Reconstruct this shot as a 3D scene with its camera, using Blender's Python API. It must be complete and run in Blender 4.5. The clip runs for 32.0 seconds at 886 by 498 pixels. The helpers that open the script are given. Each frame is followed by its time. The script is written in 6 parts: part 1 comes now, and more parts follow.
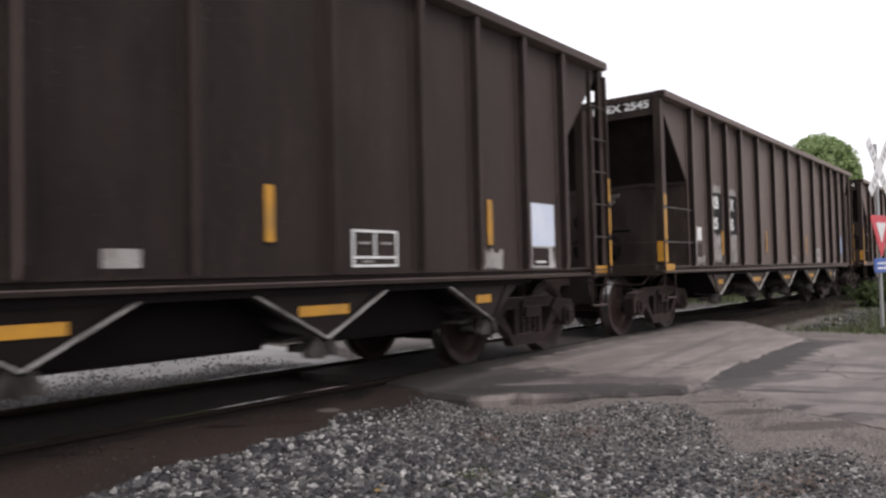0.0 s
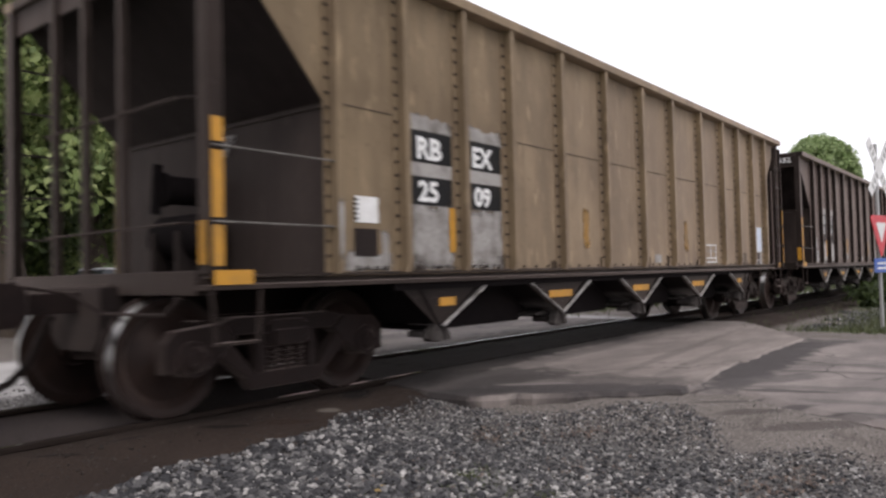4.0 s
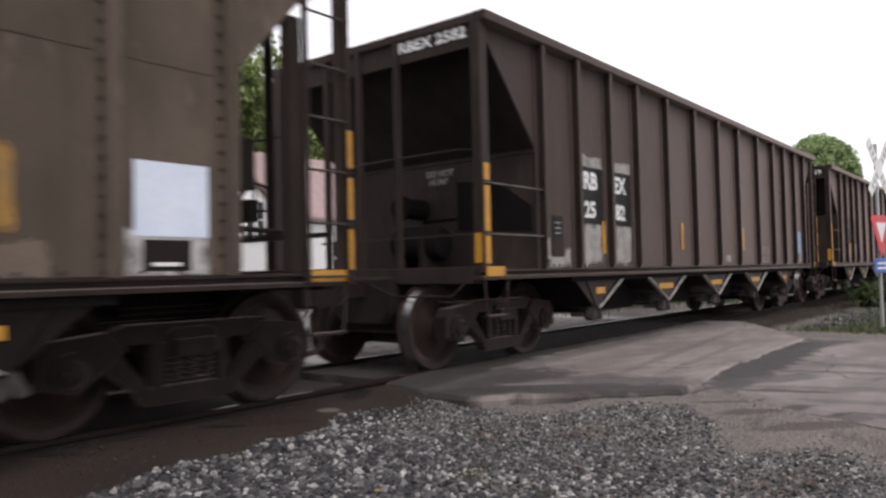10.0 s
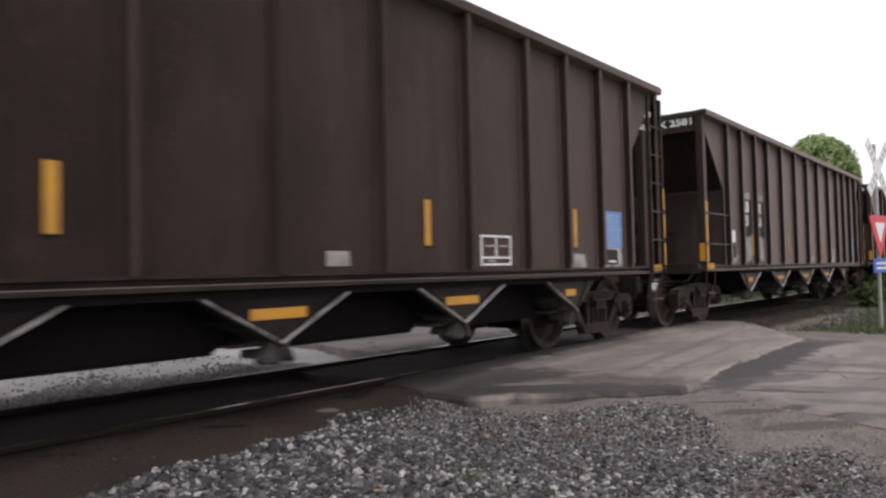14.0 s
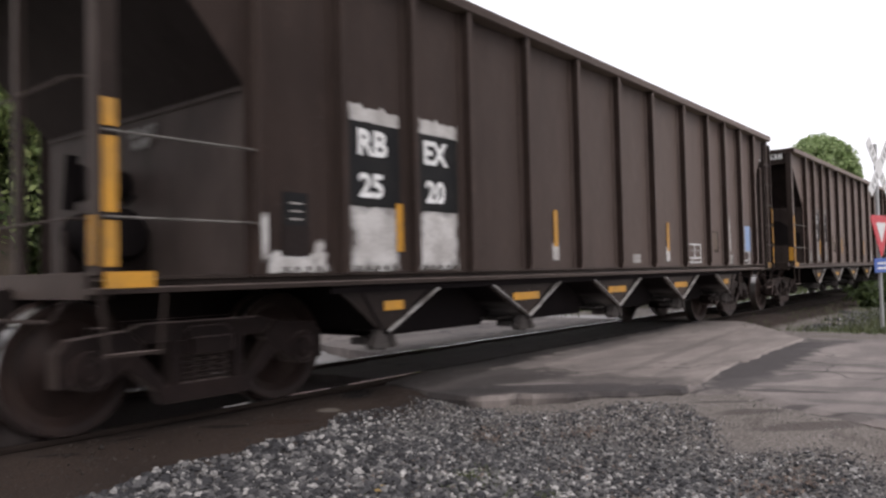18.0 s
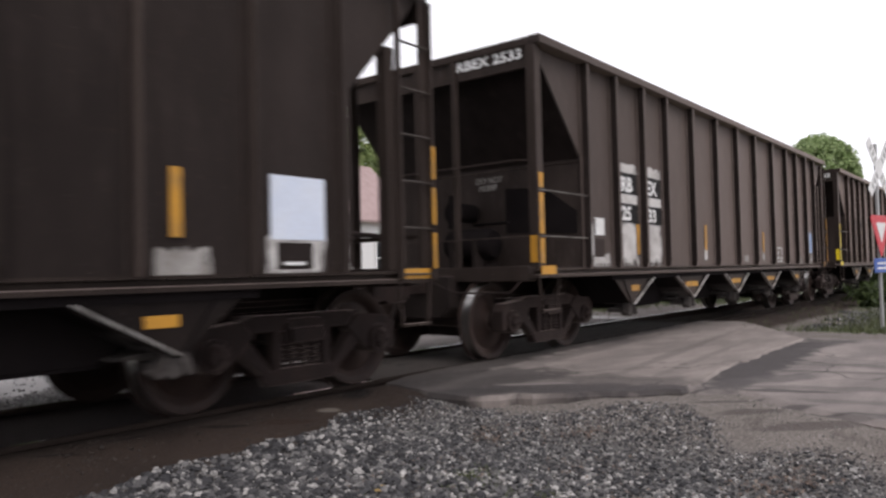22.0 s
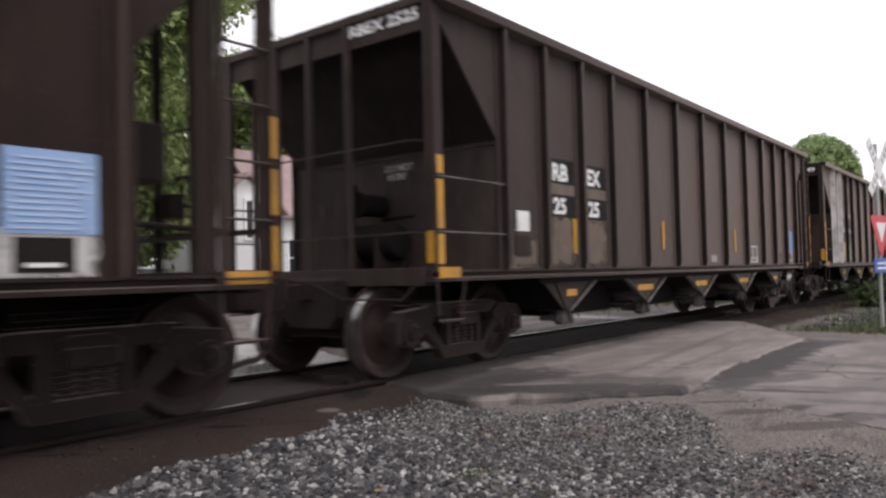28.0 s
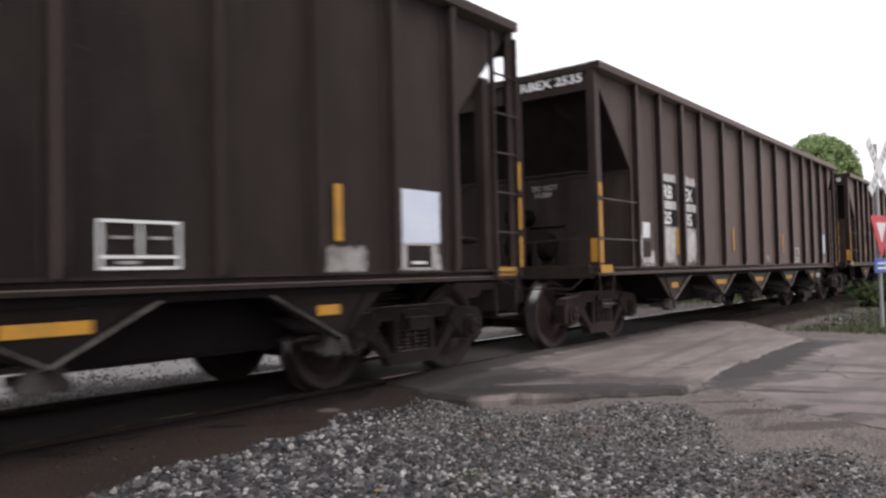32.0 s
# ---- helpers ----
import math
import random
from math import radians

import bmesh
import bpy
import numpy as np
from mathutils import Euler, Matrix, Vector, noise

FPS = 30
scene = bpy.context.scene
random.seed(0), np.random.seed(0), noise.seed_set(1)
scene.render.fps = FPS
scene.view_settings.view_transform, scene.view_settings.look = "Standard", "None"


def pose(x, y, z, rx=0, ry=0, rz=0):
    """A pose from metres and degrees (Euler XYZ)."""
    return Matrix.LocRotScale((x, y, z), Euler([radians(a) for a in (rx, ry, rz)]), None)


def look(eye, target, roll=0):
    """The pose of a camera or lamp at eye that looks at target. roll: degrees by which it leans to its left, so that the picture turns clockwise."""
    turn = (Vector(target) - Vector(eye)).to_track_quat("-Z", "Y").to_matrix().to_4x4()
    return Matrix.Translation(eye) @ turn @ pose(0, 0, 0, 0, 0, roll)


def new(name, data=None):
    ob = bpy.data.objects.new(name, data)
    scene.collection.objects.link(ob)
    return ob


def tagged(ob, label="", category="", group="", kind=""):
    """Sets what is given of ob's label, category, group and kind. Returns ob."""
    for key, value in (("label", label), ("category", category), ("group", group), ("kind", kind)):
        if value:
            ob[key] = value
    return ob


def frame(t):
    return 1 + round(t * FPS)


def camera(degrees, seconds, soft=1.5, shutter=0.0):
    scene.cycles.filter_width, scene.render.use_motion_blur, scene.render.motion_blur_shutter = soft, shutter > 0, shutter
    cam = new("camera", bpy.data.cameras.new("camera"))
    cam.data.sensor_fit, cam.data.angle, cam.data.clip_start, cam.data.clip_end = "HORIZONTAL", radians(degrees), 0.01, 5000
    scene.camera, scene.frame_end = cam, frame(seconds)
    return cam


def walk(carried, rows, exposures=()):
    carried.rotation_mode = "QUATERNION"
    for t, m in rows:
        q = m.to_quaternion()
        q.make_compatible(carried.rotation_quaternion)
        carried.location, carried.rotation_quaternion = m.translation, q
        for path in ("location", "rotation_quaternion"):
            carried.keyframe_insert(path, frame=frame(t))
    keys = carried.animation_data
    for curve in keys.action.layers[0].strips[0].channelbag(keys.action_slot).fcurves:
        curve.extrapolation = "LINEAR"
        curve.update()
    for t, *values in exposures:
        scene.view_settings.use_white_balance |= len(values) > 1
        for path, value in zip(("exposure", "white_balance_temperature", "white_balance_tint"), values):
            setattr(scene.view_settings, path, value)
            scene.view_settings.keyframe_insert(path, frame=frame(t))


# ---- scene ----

# ---- plan: x along the track (train comes from +x), y across it, z=0 at rail top ----
TRACK = 5.957          # track centre line
PITCH = 15.97          # coupled length of one wagon
LONG = 14.1            # body length
EYE = Vector((0.0, 0.0, 1.049))

cam = camera(61.43, 32.0, soft=2.5, shutter=0.2)
HEADING, TILT, ROLL = 38.68, 1.805, -1.337


def aim(dx=0.0, dy=0.0):
    """Camera pose with a small shake in degrees."""
    a, e = radians(HEADING + dx), radians(TILT + dy)
    ahead = Vector((math.cos(e) * math.cos(a), math.cos(e) * math.sin(a), math.sin(e)))
    return look(EYE, EYE + ahead, ROLL)


# a slight sway to the side, now and then
SWAY = [(0, 0), (0.5, 0), (1, 0.10), (1.5, 0.04), (2, 0), (2.5, 0.12), (3, 0.23), (3.5, 0), (5.5, 0), (6, 0.15), (6.5, 0.04), (7, 0), (7.5, 0.12), (8, 0.04), (8.5, 0), (13, 0), (13.5, 0.08), (14, 0.06), (14.5, 0), (32, 0)]
walk(cam, [(t, aim(-d)) for t, d in SWAY], [(0, 0.06, 6500, 15), (32, 0.06, 6500, 15)])

# ---- world and light: bright overcast ----
SUN_UP, SUN_TURN = 55.0, 238.0
world = bpy.data.worlds.new("overcast_sky")
scene.world = world
world.use_nodes = True
wn = world.node_tree.nodes
wl = world.node_tree.links
sky = wn.new("ShaderNodeTexSky")
sky.sky_type = "NISHITA"
sky.sun_disc = False
sky.sun_elevation, sky.sun_rotation = radians(SUN_UP), radians(90 - SUN_TURN)
veil = wn.new("ShaderNodeMix")
veil.data_type = "RGBA"
veil.inputs["Factor"].default_value = 0.86
veil.inputs["B"].default_value = (11.5, 11.4, 11.6, 1)
wl.new(sky.outputs["Color"], veil.inputs["A"])
wl.new(veil.outputs["Result"], wn["Background"].inputs["Color"])
wn["Background"].inputs["Strength"].default_value = 0.11
sun = new("sun", bpy.data.lights.new("sun", "SUN"))
sun.data.energy, sun.data.angle, sun.data.color = 0.95, radians(25), (1.0, 0.96, 0.9)
sun.matrix_world = look(
    (40 * math.cos(radians(SUN_TURN)) * math.cos(radians(SUN_UP)), 40 * math.sin(radians(SUN_TURN)) * math.cos(radians(SUN_UP)), 40 * math.sin(radians(SUN_UP))),
    (0, 0, 0))


# ---- materials ----
def node_mat(name):
    m = bpy.data.materials.new(name)
    m.use_nodes = True
    return m, m.node_tree.nodes, m.node_tree.links, m.node_tree.nodes["Principled BSDF"]


def mix_rgb(nodes, links, fac, a, b):
    n = nodes.new("ShaderNodeMix")
    n.data_type = "RGBA"
    for value, slot in ((fac, "Factor"), (a, "A"), (b, "B")):
        if hasattr(value, "is_linked"):
            links.new(value, n.inputs[slot])
        elif slot == "Factor":
            n.inputs[slot].default_value = value
        else:
            n.inputs[slot].default_value = (*value, 1)
    return n.outputs["Result"]


def noise_fac(nodes, links, vec, scale, lo, hi, detail=4.0, stretch=(1, 1, 1), shift=(0, 0, 0)):
    mp = nodes.new("ShaderNodeMapping")
    mp.inputs["Scale"].default_value = stretch
    mp.inputs["Location"].default_value = shift
    links.new(vec, mp.inputs["Vector"])
    n = nodes.new("ShaderNodeTexNoise")
    n.inputs["Scale"].default_value, n.inputs["Detail"].default_value = scale, detail
    links.new(mp.outputs["Vector"], n.inputs["Vector"])
    r = nodes.new("ShaderNodeMapRange")
    r.inputs["From Min"].default_value, r.inputs["From Max"].default_value = lo, hi
    links.new(n.outputs["Fac"], r.inputs["Value"])
    return r.outputs["Result"]


def bump(nodes, links, bsdf, height, strength, distance):
    b = nodes.new("ShaderNodeBump")
    b.inputs["Strength"].default_value, b.inputs["Distance"].default_value = strength, distance
    links.new(height, b.inputs["Height"])
    links.new(b.outputs["Normal"], bsdf.inputs["Normal"])


def own_place(n, l, vec):
    """Moves a texture by a random step, so that no two pieces wear alike."""
    move = n.new("ShaderNodeVectorMath")
    move.operation = "ADD"
    far = n.new("ShaderNodeMath")
    far.operation = "MULTIPLY"
    far.inputs[1].default_value = 37.0
    l.new(n.new("ShaderNodeObjectInfo").outputs["Random"], far.inputs[0])
    l.new(vec, move.inputs[0])
    l.new(far.outputs[0], move.inputs[1])
    return move.outputs["Vector"]


def plain(name, col, rough=0.6, metal=0.0, dirt=(0.05, 0.04, 0.035), amount=0.5, scale=6.0, space="Object", grain=0.15, gloss=0.4, sheen=0.0):
    """A worn surface: base colour, blotches of dirt at two scales, fine relief."""
    m, n, l, b = node_mat(name)
    tc = own_place(n, l, n.new("ShaderNodeTexCoord").outputs[space])
    big = noise_fac(n, l, tc, scale, 0.42, 0.75, 5)
    fine = noise_fac(n, l, tc, scale * 9, 0.35, 0.7, 6)
    mul = n.new("ShaderNodeMath")
    mul.operation = "MULTIPLY"
    mul.inputs[1].default_value = amount
    l.new(big, mul.inputs[0])
    c = mix_rgb(n, l, mul.outputs[0], col, dirt)
    mul2 = n.new("ShaderNodeMath")
    mul2.operation = "MULTIPLY"
    mul2.inputs[1].default_value = amount * 0.4
    l.new(fine, mul2.inputs[0])
    c = mix_rgb(n, l, mul2.outputs[0], c, tuple(x * 0.6 for x in dirt))
    l.new(c, b.inputs["Base Color"])
    b.inputs["Roughness"].default_value, b.inputs["Metallic"].default_value = rough, metal
    b.inputs["Specular IOR Level"].default_value = gloss
    b.inputs["Sheen Weight"].default_value = sheen
    b.inputs["Sheen Roughness"].default_value = 0.45
    b.inputs["Sheen Tint"].default_value = (1.0, 0.80, 0.72, 1)
    bump(n, l, b, fine, grain, 0.01)
    return m


def body_paint(name, col, dust, rust, shift, dusty=0.85, streak=0.7, mottled=0.75, sheen=0.54):
    """Weathered wagon paint: dust in blotches, streaks running down, rust specks."""
    m, n, l, b = node_mat(name)
    tc = own_place(n, l, n.new("ShaderNodeTexCoord").outputs["Object"])
    blot = noise_fac(n, l, tc, 0.7, 0.38, 0.72, 5, shift=shift)
    run = noise_fac(n, l, tc, 5.0, 0.45, 0.78, 4, stretch=(1, 1, 0.07), shift=shift)
    speck = noise_fac(n, l, tc, 22.0, 0.63, 0.75, 4, shift=shift)
    wash = noise_fac(n, l, tc, 0.35, 0.35, 0.7, 3, stretch=(0.6, 1, 1.6), shift=(shift[1], shift[0], 3))

    def times(fac, k):
        q = n.new("ShaderNodeMath")
        q.operation = "MULTIPLY"
        q.inputs[1].default_value = k
        l.new(fac, q.inputs[0])
        return q.outputs[0]
    mottle = noise_fac(n, l, tc, 2.3, 0.44, 0.62, 7, stretch=(1, 1, 0.55), shift=(shift[2], shift[0], shift[1]))
    chip = noise_fac(n, l, tc, 75.0, 0.735, 0.75, 2, shift=shift)
    scuff = noise_fac(n, l, tc, 9.0, 0.60, 0.74, 6, stretch=(1, 1, 0.35), shift=(shift[1], 2, shift[0]))
    c = mix_rgb(n, l, times(blot, dusty), col, dust)
    c = mix_rgb(n, l, times(mottle, mottled), c, tuple(0.62 * x for x in col))
    c = mix_rgb(n, l, times(scuff, 0.65), c, tuple(1.35 * x for x in dust))
    c = mix_rgb(n, l, times(wash, dusty * 0.6), c, tuple(0.72 * x for x in dust))
    c = mix_rgb(n, l, times(run, streak), c, tuple(0.55 * x for x in col))
    c = mix_rgb(n, l, times(speck, 0.5), c, rust)
    c = mix_rgb(n, l, times(chip, 0.6), c, (0.30, 0.28, 0.26))
    l.new(c, b.inputs["Base Color"])
    b.inputs["Roughness"].default_value = 0.45
    b.inputs["Specular IOR Level"].default_value = 0.045
    b.inputs["Sheen Weight"].default_value = sheen
    b.inputs["Sheen Roughness"].default_value = 0.45
    b.inputs["Sheen Tint"].default_value = (1.0, 0.80, 0.72, 1)
    bump(n, l, b, noise_fac(n, l, tc, 3.0, 0.3, 0.7, 5, shift=shift), 0.12, 0.02)
    return m


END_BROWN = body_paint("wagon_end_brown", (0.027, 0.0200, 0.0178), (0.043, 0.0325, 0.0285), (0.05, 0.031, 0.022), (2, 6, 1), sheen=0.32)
BROWN = [
    body_paint("wagon_brown_a", (0.0205, 0.0138, 0.0122), (0.0345, 0.0236, 0.0200), (0.06, 0.031, 0.02), (0, 0, 0)),
    body_paint("wagon_brown_b", (0.0198, 0.0140, 0.0126), (0.0318, 0.0226, 0.0198), (0.05, 0.030, 0.02), (7, 3, 1)),
    body_paint("wagon_brown_c", (0.0214, 0.0137, 0.0118), (0.0360, 0.0237, 0.0195), (0.07, 0.032, 0.02), (13, 5, 2)),
    body_paint("wagon_brown_d", (0.0170, 0.0128, 0.0121), (0.0275, 0.0209, 0.0192), (0.045, 0.031, 0.023), (19, 9, 4)),
    body_paint("wagon_brown_sooty", (0.0148, 0.0112, 0.0106), (0.0236, 0.0179, 0.0165), (0.035, 0.025, 0.02), (23, 4, 7)),
]
TAN_MID = body_paint("wagon_tan_mid", (0.134, 0.102, 0.070), (0.255, 0.198, 0.138), (0.06, 0.036, 0.021), (11, 4, 6), dusty=0.85, streak=0.4, mottled=0.7)
TAN_DARK = body_paint("wagon_tan_sooty", (0.082, 0.065, 0.050), (0.160, 0.127, 0.098), (0.05, 0.032, 0.02), (5, 2, 9), dusty=0.85, streak=0.4, mottled=0.7)
TAN = body_paint("wagon_tan", (0.175, 0.128, 0.078), (0.34, 0.256, 0.158), (0.06, 0.038, 0.022), (3, 8, 5), dusty=0.85, streak=0.5, mottled=0.7)
# slope sheets face down: their shade is put into this darker end paint
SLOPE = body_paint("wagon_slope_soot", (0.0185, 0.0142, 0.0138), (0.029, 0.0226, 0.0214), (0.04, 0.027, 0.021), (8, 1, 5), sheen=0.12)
BULK = body_paint("wagon_bulkhead_brown", (0.042, 0.0320, 0.0290), (0.064, 0.050, 0.045), (0.07, 0.045, 0.03), (4, 7, 3), sheen=0.35)
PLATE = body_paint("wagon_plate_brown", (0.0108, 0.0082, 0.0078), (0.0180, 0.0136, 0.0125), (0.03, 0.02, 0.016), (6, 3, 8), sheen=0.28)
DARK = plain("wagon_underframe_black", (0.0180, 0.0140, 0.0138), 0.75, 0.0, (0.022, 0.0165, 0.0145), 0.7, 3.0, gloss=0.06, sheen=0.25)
# near-black: shade between the outlets is put into this colour
NEAR_BLACK = plain("coal_soot", (0.0125, 0.0102, 0.0106), 0.9, 0.0, (0.019, 0.0152, 0.0150), 0.6, 3.0, gloss=0.05)
CHUTE = NEAR_BLACK.copy()
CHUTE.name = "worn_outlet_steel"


def pale_foot(m):
    """Scraped metal, coal dust and light bounced off the ground, painted pale along the outlets' lower edge."""
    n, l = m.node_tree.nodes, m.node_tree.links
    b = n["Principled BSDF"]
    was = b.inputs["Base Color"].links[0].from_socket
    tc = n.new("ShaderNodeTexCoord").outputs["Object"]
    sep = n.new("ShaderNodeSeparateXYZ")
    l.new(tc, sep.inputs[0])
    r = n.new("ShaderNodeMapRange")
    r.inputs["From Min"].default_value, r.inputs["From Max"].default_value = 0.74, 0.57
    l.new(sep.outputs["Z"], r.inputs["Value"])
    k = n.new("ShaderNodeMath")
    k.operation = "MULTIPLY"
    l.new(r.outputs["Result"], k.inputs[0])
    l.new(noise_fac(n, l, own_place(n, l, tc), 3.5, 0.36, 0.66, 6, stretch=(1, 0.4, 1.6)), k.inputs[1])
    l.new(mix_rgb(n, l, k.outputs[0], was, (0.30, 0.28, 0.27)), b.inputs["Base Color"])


pale_foot(CHUTE)
GALV = plain("galvanised_flange", (0.58, 0.56, 0.54), 0.4, 0.35, (0.09, 0.072, 0.06), 0.95, 6.0)
GALV_DULL = plain("sooty_flange", (0.20, 0.185, 0.17), 0.6, 0.2, (0.03, 0.024, 0.02), 0.95, 6.0)
TRUCK = plain("truck_cast_steel", (0.0142, 0.0100, 0.0098), 0.6, 0.0, (0.029, 0.0190, 0.0170), 0.7, 5.0, gloss=0.06, sheen=0.30)
WHEEL = plain("wheel_steel", (0.0225, 0.0150, 0.0135), 0.45, 0.0, (0.044, 0.0270, 0.0215), 0.6, 5.0, gloss=0.10, sheen=0.22)
LATCH = plain("dust_caked_latch", (0.085, 0.076, 0.072), 0.8, 0.0, (0.016, 0.012, 0.011), 1.0, 5.0, gloss=0.08)
TREAD = plain("wheel_tread_polished", (0.55, 0.54, 0.53), 0.28, 1.0, (0.25, 0.24, 0.23), 0.3, 8.0)
YELLOW = plain("reflective_yellow", (0.58, 0.28, 0.025), 0.45, 0.0, (0.25, 0.15, 0.05), 0.55, 5.0)
YELLOW_NEW = plain("reflective_yellow_new", (0.85, 0.66, 0.02), 0.4, 0.0, (0.5, 0.36, 0.05), 0.25, 5.0)
RUNG = plain("worn_rung_steel", (0.075, 0.062, 0.055), 0.5, 0.3, (0.03, 0.022, 0.018), 0.8, 6.0)
WHITE = plain("stencil_white", (0.86, 0.86, 0.85), 0.55, 0.0, (0.3, 0.27, 0.24), 0.3, 7.0)
CHALK = plain("faded_white_patch", (0.42, 0.40, 0.38), 0.7, 0.0, (0.13, 0.11, 0.095), 0.8, 5.0)
BONE = plain("pale_patch", (0.68, 0.66, 0.64), 0.65, 0.0, (0.2, 0.17, 0.15), 0.65, 4.0)
MIDBLUE = plain("placard_faded_blue", (0.26, 0.40, 0.66), 0.4, 0.0, (0.42, 0.52, 0.7), 0.5, 4.0)
DUN = plain("dun_patch", (0.17, 0.13, 0.10), 0.7, 0.0, (0.08, 0.062, 0.05), 0.6, 4.0)


def fuzzy(mat, cover=0.92):
    """The same paint, dabbed on thinly: it fades out unevenly towards its edges."""
    m = mat.copy()
    m.name = mat.name + "_dabbed"
    n, l = m.node_tree.nodes, m.node_tree.links
    tc = n.new("ShaderNodeTexCoord")
    sep = n.new("ShaderNodeSeparateXYZ")
    l.new(tc.outputs["Generated"], sep.inputs[0])
    edge = None
    for axis in ("X", "Z"):
        pong = n.new("ShaderNodeMath")
        pong.operation = "PINGPONG"
        pong.inputs[1].default_value = 0.5
        l.new(sep.outputs[axis], pong.inputs[0])
        if edge is None:
            edge = pong.outputs[0]
        else:
            low = n.new("ShaderNodeMath")
            low.operation = "MINIMUM"
            l.new(edge, low.inputs[0])
            l.new(pong.outputs[0], low.inputs[1])
            edge = low.outputs[0]
    rag = noise_fac(n, l, own_place(n, l, tc.outputs["Object"]), 6.0, 0.30, 0.72, 7)
    add = n.new("ShaderNodeMath")
    add.operation = "MULTIPLY_ADD"
    add.inputs[1].default_value = 0.20
    l.new(rag, add.inputs[0])
    l.new(edge, add.inputs[2])
    r = n.new("ShaderNodeMapRange")
    r.inputs["From Min"].default_value, r.inputs["From Max"].default_value = 0.07, 0.26
    r.inputs["To Max"].default_value = cover
    l.new(add.outputs[0], r.inputs["Value"])
    l.new(r.outputs["Result"], n["Principled BSDF"].inputs["Alpha"])
    return m


FUZZY = {}
NAVY = plain("navy_patch", (0.035, 0.04, 0.06), 0.6, 0.0, (0.06, 0.055, 0.05), 0.5, 4.0)
SPRAY = plain("pale_spray_paint", (0.50, 0.56, 0.64), 0.6, 0.0, (0.25, 0.25, 0.27), 0.5, 3.0)
SEAM = plain("weathered_seam", (0.095, 0.070, 0.047), 0.85, 0.0, (0.04, 0.028, 0.02), 0.9, 3.0)
RUST = plain("rust_stain", (0.052, 0.034, 0.023), 0.85, 0.0, (0.03, 0.02, 0.015), 0.6, 8.0)
FADED = plain("faded_orange", (0.40, 0.215, 0.05), 0.6, 0.0, (0.22, 0.16, 0.09), 0.8, 5.0)
for paint_ in (CHALK, BONE, DUN, RUST, FADED):
    FUZZY[paint_.name] = fuzzy(paint_, 0.42 if paint_ is RUST else 0.8 if paint_ is FADED else 0.92)
BLACK = plain("stencil_black", (0.011, 0.011, 0.012), 0.5, 0.0, (0.03, 0.026, 0.023), 0.4, 5.0, gloss=0.12)
BLUE = plain("placard_blue", (0.10, 0.24, 0.52), 0.4, 0.0, (0.2, 0.34, 0.55), 0.5, 4.0)
PRINT = plain("faded_print", (0.50, 0.60, 0.78), 0.5, 0.0, (0.36, 0.48, 0.70), 0.7, 6.0)
PALEBLUE = plain("placard_pale_blue", (0.68, 0.75, 0.88), 0.4, 0.0, (0.84, 0.87, 0.92), 0.5, 3.0)
RAIL = plain("rail_rusty_side", (0.026, 0.019, 0.016), 0.85, 0.0, (0.016, 0.012, 0.010), 0.6, 6.0, gloss=0.1)
SHINE = plain("rail_polished_top", (0.82, 0.80, 0.79), 0.07, 1.0, (0.6, 0.57, 0.55), 0.1, 4.0, grain=0.01)


# ---- mesh helpers ----
def box(bm, x0, x1, y0, y1, z0, z1):
    v = [bm.verts.new((x, y, z)) for x in (x0, x1) for y in (y0, y1) for z in (z0, z1)]
    for f in ((0, 1, 3, 2), (4, 6, 7, 5), (0, 4, 5, 1), (2, 3, 7, 6), (0, 2, 6, 4), (1, 5, 7, 3)):
        bm.faces.new([v[i] for i in f])
    return v


def prism(bm, outline, y0, y1):
    """Extrudes an outline in the x-z plane from y0 to y1."""
    a = [bm.verts.new((x, y0, z)) for x, z in outline]
    b = [bm.verts.new((x, y1, z)) for x, z in outline]
    n = len(outline)
    bm.faces.new(a)
    bm.faces.new(b[::-1])
    for i in range(n):
        bm.faces.new((a[i], b[i], b[(i + 1) % n], a[(i + 1) % n]))


def rod(bm, p, q, r, n=8):
    p, q = Vector(p), Vector(q)
    turn = (q - p).to_track_quat("Z", "Y").to_matrix()
    rings = []
    for end in (p, q):
        rings.append([bm.verts.new(end + turn @ Vector((r * math.cos(2 * math.pi * i / n), r * math.sin(2 * math.pi * i / n), 0))) for i in range(n)])
    for i in range(n):
        bm.faces.new((rings[0][i], rings[0][(i + 1) % n], rings[1][(i + 1) % n], rings[1][i]))
    bm.faces.new(rings[0][::-1])
    bm.faces.new(rings[1])


def tube(bm, pts, r, n=8):
    """One bent round bar or hose through pts."""
    v = [Vector(p) for p in pts]
    rings = []
    for i, p in enumerate(v):
        turn = (v[min(i + 1, len(v) - 1)] - v[max(i - 1, 0)]).to_track_quat("Z", "Y").to_matrix()
        rings.append([bm.verts.new(p + turn @ Vector((r * math.cos(2 * math.pi * k / n), r * math.sin(2 * math.pi * k / n), 0))) for k in range(n)])
    for a, b in zip(rings, rings[1:]):
        for k in range(n):
            bm.faces.new((a[k], a[(k + 1) % n], b[(k + 1) % n], b[k]))
    bm.faces.new(rings[0][::-1])
    bm.faces.new(rings[-1])


